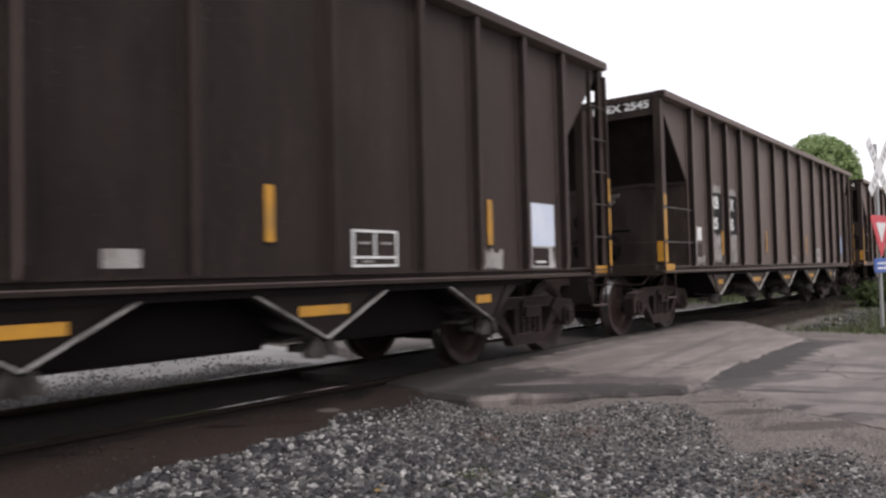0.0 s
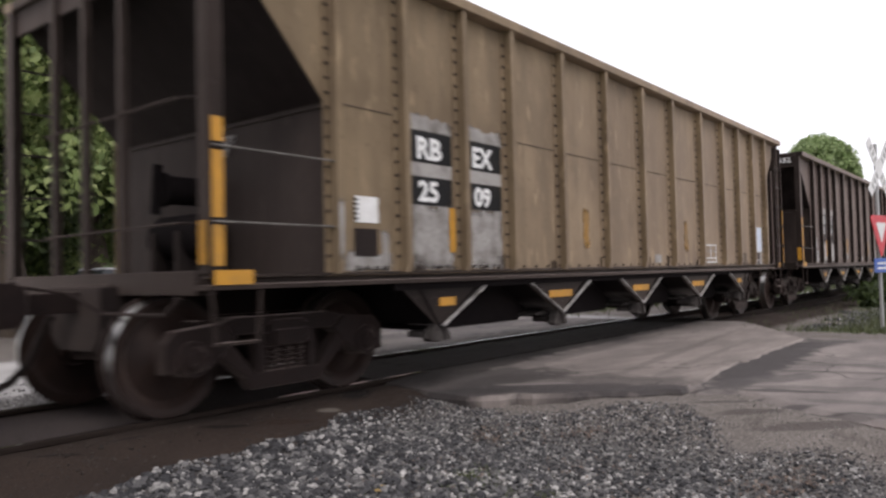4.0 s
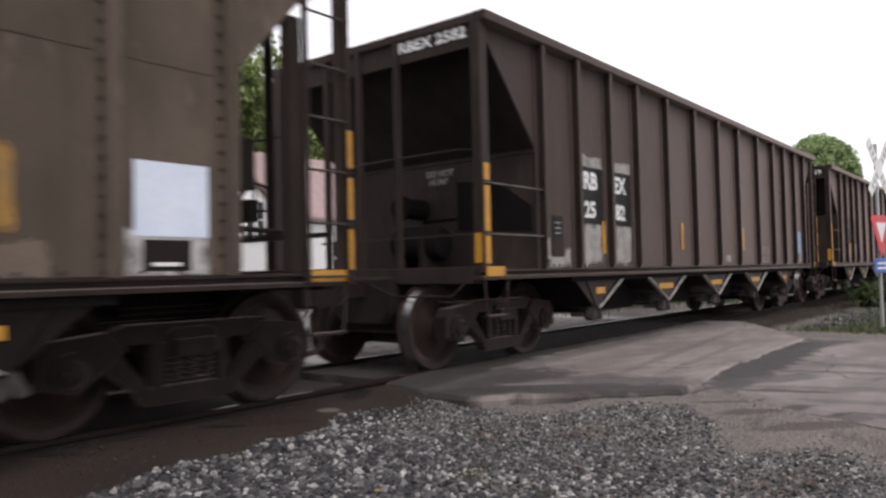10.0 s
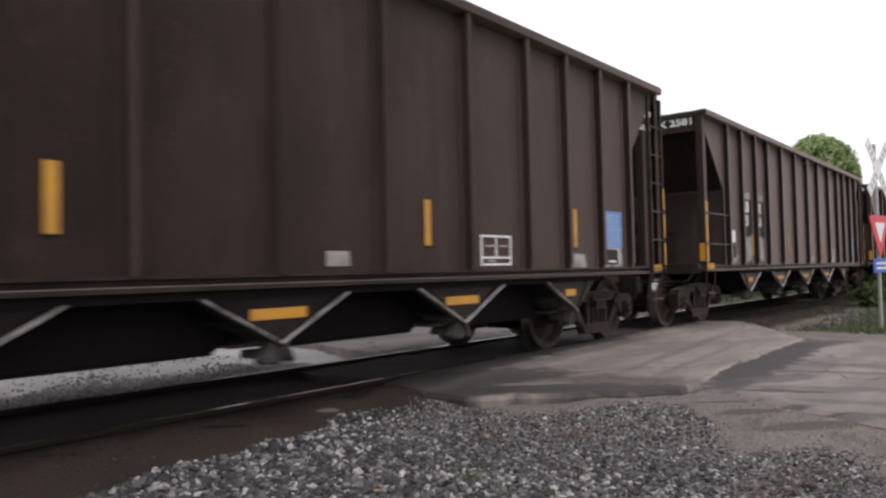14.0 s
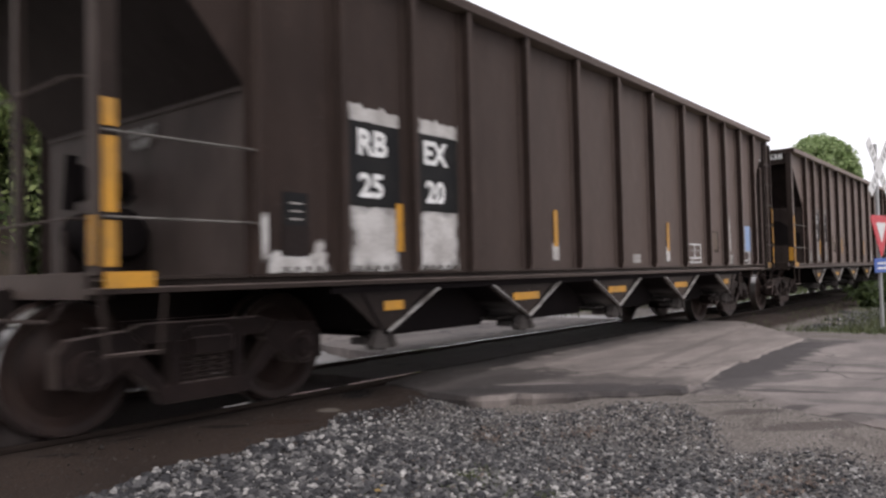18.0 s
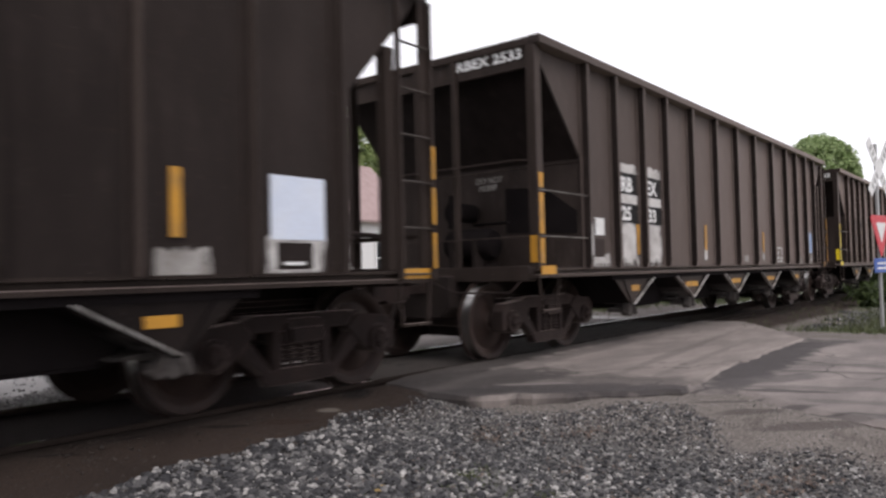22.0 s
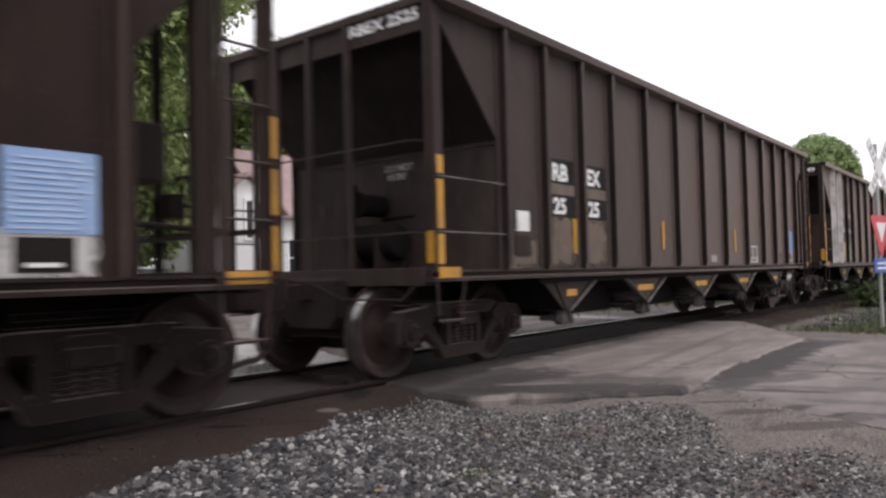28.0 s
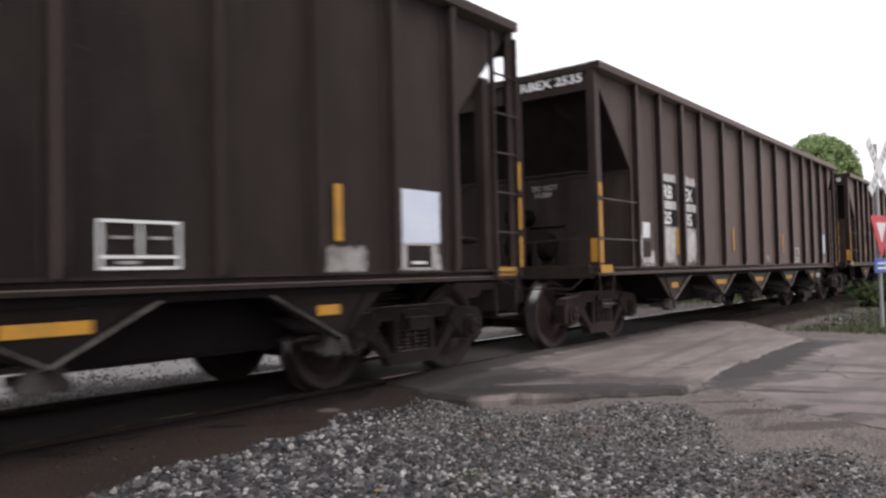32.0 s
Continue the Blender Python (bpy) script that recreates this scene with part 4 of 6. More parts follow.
def brake_pipe(bm):
    rod(bm, (-0.05, 0.36, 0.80), (1.3, 0.40, 0.80), 0.03, 8)
    rod(bm, (0.1, -0.62, 0.70), (1.7, -0.62, 0.62), 0.02, 8)
    box(bm, 0.32, 0.42, -0.95, 0.95, 0.60, 0.72)


def air_hose(bm):
    pts = [(-0.05, 0.36, 0.80), (-0.18, 0.36, 0.74), (-0.26, 0.35, 0.58), (-0.36, 0.31, 0.40), (-0.52, 0.24, 0.28), (-0.72, 0.12, 0.23), (-0.935, 0.0, 0.24)]
    tube(bm, pts, 0.030)


def brake_tank(bm):
    prof = [(0.02, -0.55), (0.17, -0.50), (0.21, -0.42), (0.21, 0.42), (0.17, 0.50), (0.02, 0.55)]
    lathe(bm, prof, 20)


def tank_bracket(bm):
    beam(bm, [(-0.03, -0.40), (0.03, -0.40), (0.03, 0.0), (-0.03, 0.0)], -0.25, 0.25)


def brake_cylinder(bm):
    rod(bm, (0.72, 0.10, 1.84), (1.09, 0.10, 1.84), 0.13, 14)
    rod(bm, (0.67, 0.10, 1.84), (0.72, 0.10, 1.84), 0.155, 14)
    bar(bm, (0.62, 0.10, 1.62), (0.65, 0.10, 2.06), 0.04, 0.08)
    rod(bm, (0.70, -0.75, 1.66), (1.06, 0.05, 1.68), 0.020, 8)


def valve_box(bm):
    box(bm, LONG - 1.02, LONG - 0.62, -1.25, -0.55, 1.72, 2.12)
    rod(bm, (LONG - 0.8, -0.9, 1.40), (LONG - 0.8, -0.9, 1.72), 0.05, 8)
    rod(bm, (LONG - 1.10, -1.1, 1.45), (LONG - 0.05, -1.1, 1.40), 0.025, 8)
    box(bm, LONG - 0.95, LONG - 0.70, -1.05, -0.70, 1.05, 1.40)


def cross_beam(bm):
    box(bm, LONG - 0.07, LONG - 0.03, -HALF + 0.1, HALF - 0.1, 1.36, 1.40)


def rear_upright(bm):
    # channel beside the ladder, from the sill up to the side sheet
    box(bm, LONG - 0.56, LONG - 0.46, -HALF - 0.035, -HALF - 0.022, 1.08, 3.02)
    box(bm, LONG - 0.56, LONG - 0.547, -HALF - 0.022, -HALF + 0.08, 1.08, 3.02)


def brake_wheel(bm):
    n = 24
    r = 0.26
    ring = [(-0.09, 0.30 + r * math.cos(2 * math.pi * i / n), 1.65 + r * math.sin(2 * math.pi * i / n)) for i in range(n)]
    for a, b in zip(ring, ring[1:] + ring[:1]):
        rod(bm, a, b, 0.014, 6)
    for i in range(0, n, 6):
        rod(bm, (-0.07, 0.30, 1.65), ring[i], 0.012, 6)
    box(bm, -0.06, 0.06, 0.20, 0.40, 1.55, 1.75)


def side_frame(bm):
    # cast side frame round the truck's centre at x = 0
    y0, y1 = -1.09, -0.97
    a = 0.89

    def strip(pts, lo=y0, hi=y1):
        prism(bm, pts, lo, hi)
    strip([(-0.62, 0.70), (-0.50, 0.60), (0.50, 0.60), (0.62, 0.70), (0.50, 0.735), (-0.50, 0.735)])
    strip([(-0.36, 0.16), (0.36, 0.16), (0.42, 0.25), (0.36, 0.29), (-0.36, 0.29), (-0.42, 0.25)])
    for s in (-1, 1):
        strip([(s * 0.30, 0.17), (s * 0.72, 0.50), (s * 0.68, 0.60), (s * 0.56, 0.56), (s * 0.34, 0.30)])
        strip([(s * 0.22, 0.28), (s * 0.31, 0.28), (s * 0.31, 0.62), (s * 0.22, 0.62)])
        strip([(s * 0.50, 0.58), (s * 0.62, 0.70), (s * 1.02, 0.665), (s * 1.10, 0.58), (s * 1.10, 0.36), (s * 1.02, 0.36), (s * 1.00, 0.53), (s * 0.78, 0.53), (s * 0.76, 0.36), (s * 0.66, 0.44)], y0 - 0.02, y1 + 0.02)
        rod(bm, (s * a, y0 - 0.05, 0.457), (s * a, y1 + 0.10, 0.457), 0.135, 16)
    box(bm, -0.24, 0.24, y0 - 0.01, y1 + 0.02, 0.50, 0.60)


def bearing_cap(bm):
    lathe(bm, [(0.02, -1.175), (0.07, -1.172), (0.085, -1.16), (0.10, -1.14), (0.10, -1.02), (0.02, -1.02)], 14)
    for k in range(3):
        c, s = math.cos(2.094 * k), math.sin(2.094 * k)
        rod(bm, (0.05 * c, -1.19, 0.05 * s), (0.05 * c, -1.165, 0.05 * s), 0.016, 6)


def spring(bm):
    n, turns, r, wire = 12, 5, 0.062, 0.014
    last = None
    for k in range(n * turns + 1):
        a = 2 * math.pi * k / n
        p = Vector((r * math.cos(a), r * math.sin(a), 0.20 * k / (n * turns)))
        if last is not None and k % 2 == 0:
            rod(bm, last, p, wire, 5)
            last = p
        elif last is None:
            last = p


def bolster(bm):
    prism(bm, [(-0.20, 0.50), (0.20, 0.50), (0.20, 0.66), (0.14, 0.70), (-0.14, 0.70), (-0.20, 0.66)], -1.12, 1.12)
    box(bm, -0.17, 0.17, -1.16, -1.12, 0.50, 0.62)
    rod(bm, (0, 0, 0.66), (0, 0, 0.74), 0.2, 20)


def brake_beam(bm):
    # levers and rods between the wheels
    box(bm, -0.72, 0.72, -0.30, 0.30, 0.24, 0.44)
    box(bm, -0.10, 0.10, -0.70, 0.70, 0.30, 0.46)
    for x in (-0.36, 0.36):
        bar(bm, (x, -0.75, 0.36), (x, 0.75, 0.36), 0.05, 0.08)
        for y in (-0.76, 0.76):
            box(bm, x - 0.03 + (0.05 if x > 0 else -0.05), x + 0.03 + (0.05 if x > 0 else -0.05), y - 0.05, y + 0.05, 0.26, 0.52)


def wheel_disc(bm):
    prof = [(0.10, -0.06), (0.13, -0.075), (0.15, -0.05), (0.33, 0.015), (0.375, -0.035), (0.405, -0.055), (0.452, -0.055), (0.457, 0.0), (0.462, 0.055), (0.487, 0.068), (0.487, 0.085), (0.455, 0.09), (0.40, 0.09), (0.37, 0.06), (0.33, 0.05), (0.15, 0.03), (0.13, 0.10), (0.10, 0.10)]
    lathe(bm, prof, 40)


def tread_band(bm):
    lathe(bm, [(0.4535, -0.05), (0.4585, 0.0), (0.4632, 0.052)], 40, closed=False)


def axle_bar(bm):
    lathe(bm, [(0.085, -0.92), (0.10, -0.70), (0.085, -0.5), (0.08, 0.0), (0.085, 0.5), (0.10, 0.70), (0.085, 0.92)], 14)


FLIP = Matrix.Translation((LONG, 0, 0)) @ Matrix.Rotation(math.pi, 4, "Z")
MIRROR_Y = Matrix.Diagonal((1, -1, 1, 1))


def panel(name, parent, x0, x1, z0, z1, mat, label="", lift=0.0):
    """A thin plate or painted field on the side sheet."""
    y = -HALF - 0.003 - lift

    def build(bm):
        box(bm, x0, x1, y - 0.003, y + 0.002, z0, z1)
    return part(name, mesh_of("%s %.3f %.3f %.3f %.3f %.3f" % (name, x0, x1, z0, z1, lift), build, mat), parent, label)


def ragged(name, parent, x0, x1, z0, z1, mat, label="", lift=0.0, seed=0, rough=0.035):
    """A painted field with an uneven edge."""
    rnd = random.Random(seed)
    y = -HALF - 0.003 - lift
    if rough > 0.01:
        mat = FUZZY.get(mat.name, mat)
        x0, x1, z0, z1 = x0 - 0.02, x1 + 0.02, z0 - 0.01, z1 + 0.03

    def build(bm):
        pts = []
        for k in range(9):
            pts.append((x0 + (x1 - x0) * k / 8, z0 + rnd.uniform(-1, 1) * rough * 0.5))
        for k in range(1, 6):
            pts.append((x1 + rnd.uniform(-1, 1) * rough * 0.6, z0 + (z1 - z0) * k / 6))
        for k in range(13):
            pts.append((x1 - (x1 - x0) * k / 12, z1 + rnd.uniform(-1, 1) * rough))
        for k in range(1, 6):
            pts.append((x0 + rnd.uniform(-1, 1) * rough * 0.6, z1 - (z1 - z0) * k / 6))
        prism(bm, pts, y - 0.002, y + 0.002)
    return part(name, mesh_of("%s ragged %.2f %.2f %d" % (name, x0, z0, seed), build, mat), parent, label)


def lettering(text, parent, x, z, size, mat=None, width=None, label="", lift=0.008):
    me = words(text, size, mat or WHITE)
    w = max(v.co.x for v in me.vertices)
    k = (width / w) if width else 1.0
    ob = part("lettering", me, parent, label)
    ob.matrix_basis = Matrix.Translation((x, -HALF - lift, z)) @ Matrix.Diagonal((k, 1, 1, 1))
    return ob


def hopper_car(index, number, paint, style, label):
    car = tagged(new("hopper_car"), label, "train wagon", "wagons of the passing train")
    rnd = random.Random(100 + index)

    def put(name, build, mats, at=None, label="", soft=0.0, smooth=False, parent=None):
        return part(name, mesh_of((name, id(build)), build, *mats, soft=soft, smooth=smooth), parent or car, label, at)
    ident = Matrix.Identity(4)
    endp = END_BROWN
    flange = GALV_DULL if style.get("dull") or index >= 19 else GALV
    for turn in (ident, FLIP):
        put("side_sheet", side_sheet, [paint], turn)
        put("top_chord", top_chord, [paint], turn, soft=0.006)
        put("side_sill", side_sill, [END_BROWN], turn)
        put("lower_sill", lower_sill, [NEAR_BLACK], turn)
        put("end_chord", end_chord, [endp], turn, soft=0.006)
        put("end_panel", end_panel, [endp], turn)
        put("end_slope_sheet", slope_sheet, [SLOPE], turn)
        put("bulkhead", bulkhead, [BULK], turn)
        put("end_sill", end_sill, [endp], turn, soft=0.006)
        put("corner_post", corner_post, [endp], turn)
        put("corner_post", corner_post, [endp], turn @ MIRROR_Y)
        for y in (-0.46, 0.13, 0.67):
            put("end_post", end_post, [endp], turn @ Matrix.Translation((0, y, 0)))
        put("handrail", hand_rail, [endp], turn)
        put("coupler", coupler, [TRUCK], turn, soft=0.01)
        put("air_hose", air_hose, [DARK], turn)
        put("draft_box", draft_box, [DARK], turn, soft=0.01)
        put("uncoupling_lever", uncoupling_lever, [TRUCK], turn)
        put("brake_pipe", brake_pipe, [TRUCK], turn)
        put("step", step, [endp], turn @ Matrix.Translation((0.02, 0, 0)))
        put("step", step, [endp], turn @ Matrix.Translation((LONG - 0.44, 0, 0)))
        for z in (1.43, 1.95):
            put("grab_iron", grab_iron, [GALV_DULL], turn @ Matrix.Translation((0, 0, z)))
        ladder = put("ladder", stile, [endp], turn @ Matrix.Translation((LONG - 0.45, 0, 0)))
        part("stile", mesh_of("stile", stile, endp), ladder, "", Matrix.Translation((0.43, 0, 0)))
        for k in range(6):
            part("rung", mesh_of("rung", rung, RUNG), ladder, "", Matrix.Translation((0, 0, 1.04 + 0.41 * k)))
        for k, x in enumerate(POSTS):
            m = paint
            if style.get("white_posts") and turn is ident and k in (0, 1):
                m = BONE
            post = put("side_post", side_post, [m], turn @ Matrix.Translation((x, 0, 0)))
            if style.get("rivets") and turn is ident:
                tagged(part("rivets", mesh_of("rivet_strip", rivet_strip, DARK), post), "dark rust-stained rivet heads", kind="stuff")
        for k, x in enumerate(VEES):
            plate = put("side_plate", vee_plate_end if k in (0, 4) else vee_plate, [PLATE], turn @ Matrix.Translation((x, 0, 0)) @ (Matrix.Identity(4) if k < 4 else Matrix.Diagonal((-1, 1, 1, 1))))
            if k > 0:
                part("flange", mesh_of("vee_flange", vee_flange, flange), car, "", turn @ Matrix.Translation((x, -HALF + 0.0, 0.555)) @ Matrix.Diagonal((-1, 1, 1, 1)))
            if k < 4:
                part("flange", mesh_of("vee_flange", vee_flange, flange), car, "", turn @ Matrix.Translation((x, -HALF + 0.0, 0.555)))
            put("door_latch", door_latch, [LATCH], turn @ Matrix.Translation((x, 0, 0)), soft=0.004)
            if k > 0:
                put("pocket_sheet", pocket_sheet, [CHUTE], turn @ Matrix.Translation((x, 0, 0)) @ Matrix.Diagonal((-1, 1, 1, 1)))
                put("outlet_lip", outlet_lip, [LATCH], turn @ Matrix.Translation((x, 0, 0)), "dust-caked outlet lip" if not (turn is FLIP) else "")
            if k < 4:
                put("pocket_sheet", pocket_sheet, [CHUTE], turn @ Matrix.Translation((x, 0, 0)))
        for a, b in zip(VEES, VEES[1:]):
            put("outlet_door", chute_door, [NEAR_BLACK], turn @ Matrix.Translation(((a + b) / 2, 0, 0)))
    put("hopper_floor", hopper_floor, [NEAR_BLACK])
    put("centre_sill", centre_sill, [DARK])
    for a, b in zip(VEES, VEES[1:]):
        put("outlet_chute", shade_block, [NEAR_BLACK], Matrix.Translation(((a + b) / 2, 0, 0)))
    put("air_reservoir", brake_tank, [NEAR_BLACK], Matrix.Translation((0.80, -0.11, 1.40)) @ Matrix.Diagonal((1, 0.72, 1, 1)), smooth=True)
    for y in (-0.30, 0.08):
        put("tank_bracket", tank_bracket, [DARK], Matrix.Translation((0.82, y, 1.45)))
    put("brake_cylinder", brake_cylinder, [NEAR_BLACK], smooth=True)
    put("brake_wheel", brake_wheel, [DARK], FLIP)
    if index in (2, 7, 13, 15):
        put("sooty_panel", sooty_panel, [NEAR_BLACK], label="near-black patch painted in for a shaded bulkhead recess")
    # brake valve, uprights and cross beam at the rear end
    put("brake_valve", valve_box, [DARK], soft=0.02)
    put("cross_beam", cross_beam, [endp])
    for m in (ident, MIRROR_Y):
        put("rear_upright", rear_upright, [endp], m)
    # trucks
    for c in (1.09, LONG - 1.09):
        here = Matrix.Translation((c, 0, 0))
        put("bolster", bolster, [TRUCK], here, soft=0.008)
        put("brake_beam", brake_beam, [TRUCK], here)
        for m in (here, here @ MIRROR_Y):
            frame_part = put("truck_side_frame", side_frame, [style.get("truck", TRUCK)], m, soft=0.008)
            for x in (-0.13, 0.0, 0.13):
                part("spring", mesh_of("spring", spring, TRUCK), frame_part, "", Matrix.Translation((x, -1.04, 0.29)))
    for x in AXLES:
        ws = part("wheelset", mesh_of("axle", axle_bar, TRUCK, smooth=True), car, "", pose(x, 0, 0.457))
        WHEELSETS.append((ws, x, index))
        for s in (1, -1):
            w = part("wheel", mesh_of("wheel", wheel_disc, WHEEL, smooth=True), ws, "", Matrix.Translation((0, -0.755 * s, 0)) @ Matrix.Diagonal((1, s, 1, 1)))
            part("tread", mesh_of("tread", tread_band, TREAD, smooth=True), ws, "polished running surface", Matrix.Translation((0, -0.755 * s, 0)) @ Matrix.Diagonal((1, s, 1, 1)))
            part("bearing_cap", mesh_of("bearing_cap", bearing_cap, TRUCK), ws, "", Matrix.Diagonal((1, s, 1, 1)))
    marks(car, index, number, style, rnd)
    CARS.append((index, car))
    return car


def marks(car, index, number, style, rnd):
    yel = style.get("yellow", YELLOW)
    if style.get("rivets"):
        seam = part("weld_seam", mesh_of("rusty seam", rusty_seam, SEAM), car, "dark rust-stained horizontal seam")
        tagged(seam, kind="stuff")
        tagged(part("rivets", mesh_of("foot rivets", foot_rivets, DARK), car), "row of rivet heads along the sill", kind="stuff")
        for k in range(9):
            x = POSTS[1 + k] + rnd.uniform(-0.25, 0.1)
            ragged("rust_patch", car, x, x + rnd.uniform(0.12, 0.35), 1.06, 1.10 + 0.12 * rnd.random(), RUST, seed=index * 11 + k, lift=0.0)
            x = POSTS[1 + k] + 0.03
            ragged("rust_patch", car, x, x + rnd.uniform(0.05, 0.09), 1.9 + rnd.random(), 3.1 + 0.4 * rnd.random(), RUST, seed=index * 11 + k + 200, lift=-0.001)
    # upright reflector strips on the side
    strips = [(2.66, 1.24, 1.66), (5.36, 1.32, 1.74), (8.70, 1.30, 1.72), (11.49, 1.32, 1.78)]
    for k, (x, z0, z1) in enumerate(style.get("strips", strips)):
        if k in style.get("skip_strips", ()):
            continue
        if style.get("rivets") and k:
            ragged("reflector_strip", car, x, x + 0.10, z0, z1, FADED, "faded orange reflector strip", seed=k + 300, lift=0.003)
            continue
        panel("reflector_strip", car, x, x + 0.085, z0, z1, yel, lift=0.012)
        if style.get("drips") and k:
            ragged("paint_patch", car, x - 0.01, x + 0.10, z0 - 0.16, z0 + 0.02, BONE, seed=k, lift=0.004)
    for k, x in enumerate(VEES):
        w = 0.12 if k in (0, 4) else 0.26
        yl = YELLOW
        part("reflector_strip", mesh_of("low strip %.2f" % w, lambda bm: box(bm, -w, w, -HALF + 0.022, -HALF + 0.028, 0.735, 0.815), yl), car, "", Matrix.Translation((x + (0.10 if k == 0 else -0.10 if k == 4 else 0), 0, 0)))
    # yellow corner marks
    part("corner_mark", mesh_of("corner mark", lambda bm: box(bm, 0.04, 0.36, -HALF - 0.052, -HALF - 0.046, 1.0, 1.10), yel), car)
    part("corner_mark", mesh_of("corner mark rear", lambda bm: box(bm, LONG - 0.46, LONG - 0.02, -HALF - 0.052, -HALF - 0.046, 1.0, 1.09), yel), car)

    for z0, z1 in ((1.13, 1.41), (1.46, 1.92), (1.98, 2.15)):
        part("post_mark", mesh_of("post mark %.2f" % z0, lambda bm: box(bm, 0.03, 0.12, -HALF - 0.052, -HALF - 0.047, z0, z1), yel), car)
    part("post_mark", mesh_of("post mark end", lambda bm: box(bm, -0.008, -0.003, -HALF - 0.03, -HALF + 0.06, 1.14, 1.44), yel), car)

    for z0, z1 in ((1.09, 1.41), (1.49, 1.82), (1.90, 2.20)):
        part("stile_mark", mesh_of("stile mark %.2f" % z0, lambda bm: box(bm, LONG - 0.045, LONG - 0.003, -HALF - 0.107, -HALF - 0.101, z0, z1), yel), car)
    # reporting marks
    s = style.get("letters", "wide")
    low = style.get("block", CHALK)
    hi, lo, cap = {"wide": (2.055, 1.70, 0.205), "tight": (2.085, 1.825, 0.20), "bars": (2.10, 1.71, 0.19)}[s]
    dx = style.get("shift", 0.0)
    for a, (x0, x1) in enumerate(((2.10 + dx, 2.72 + dx), (2.95 + dx, 3.56 + dx))):
        if s == "bars":
            panel("stencil_field", car, x0, x1, 2.06, 2.35, BLACK)
            panel("stencil_field", car, x0, x1, 1.67, 1.93, BLACK)
            ragged("paint_patch", car, x0, x1, 1.932, 2.058, low, seed=index * 7 + a, rough=0.002)
        else:
            panel("stencil_field", car, x0, x1, 1.615, 2.325, BLACK)
        if style.get("strip", True):
            top = 2.355 if s == "bars" else 2.33
            ragged("paint_patch", car, x0, x1, top, top + style.get("cap", 0.10), low, seed=index * 7 + a + 40)
        ragged("paint_patch", car, x0 + 0.02, x1 - 0.02, 1.08, 1.66 if s == "bars" else 1.605, low, seed=index * 7 + 3 + a)
        for k in range(5):
            panel("bolt_head", car, x0 + 0.08 + k * 0.11, x0 + 0.115 + k * 0.11, 1.085, 1.12, DARK, lift=0.008)
    if number:
        lettering("RB", car, 2.20 + dx, hi, cap, width=0.37)
        lettering("EX", car, 3.05 + dx, hi, cap, width=0.36)
        lettering(number[:2], car, 2.22 + dx, lo, cap * 0.93, width=0.29)
        lettering(number[2:], car, 3.08 + dx, lo, cap * 0.93, width=0.28)
    if style.get("halo"):
        for x0, x1, z0, z1, m in ((10.66, 11.0, 1.30, 1.62, DUN), (11.42, 11.66, 1.30, 1.88, BONE), (11.46, 11.60, 1.08, 1.42, BONE)):
            ragged("paint_patch", car, x0, x1, z0, z1, m, seed=int(x0 * 10), lift=0.002)
    if style.get("ghost"):
        for x0, x1, z0, z1 in ((3.95, 4.62, 1.38, 1.58), (4.0, 4.35, 1.58, 1.76)):
            ragged("paint_patch", car, x0, x1, z0, z1, DUN, seed=int(x0 * 100))
        for cx in (4.12, 4.42):
            ring = [Vector((cx + 0.085 * math.cos(0.5 * q), 2.18 + 0.12 * math.sin(0.5 * q))) for q in range(14)]
            part("sprayed_line", mesh_of("ring %.2f" % cx, lambda bm: stroke(bm, ring, 0.009, 3), CHALK), car, "chalked ring")
    # notices
    if style.get("notice", True):
        panel("notice", car, 1.42, 1.69, 1.48, 1.70, WHITE, "white notice plate")
        for k in range(5):
            panel("print_bar", car, 1.40, 1.44, 1.50 + k * 0.04, 1.52 + k * 0.04, BLACK, lift=0.008)
    else:
        panel("notice", car, 1.42, 1.66, 1.42, 1.68, BLACK, "blackened notice plate")
        for k in range(3):
            panel("print_bar", car, 1.48, 1.60, 1.47 + k * 0.06, 1.485 + k * 0.06, CHALK, lift=0.008)
    ragged("paint_patch", car, 1.27, 1.84, 1.08, 1.19, low, seed=index + 50)
    if index not in (16, 18, 19, 20):
        top = 1.36 + 0.3 * rnd.random()
        part("paint_patch", mesh_of("post daub %d" % index, lambda bm: box(bm, 1.146, 1.203, -HALF - 0.104, -HALF - 0.099, 1.15, top), FUZZY.get(low.name, low)), car)
    panel("stencil_field", car, 1.40, 1.67, 1.20, 1.43, DARK, lift=0.006)
    ragged("paint_patch", car, 1.74, 1.80, 1.08, 1.20 + 0.2 * rnd.random() ** 2, low, seed=index + 65, lift=0.001)
    for k in range(4):
        panel("bolt_head", car, 1.42 + k * 0.11, 1.455 + k * 0.11, 1.085, 1.12, DARK, lift=0.008)
    panel("notice", car, 7.50, 7.75, 1.12, 1.24, WHITE if index in (4, 6, 11, 20) else CHALK, "small stencilled notice")
    fm = CHALK if style.get("faint") or style.get("navy") else WHITE
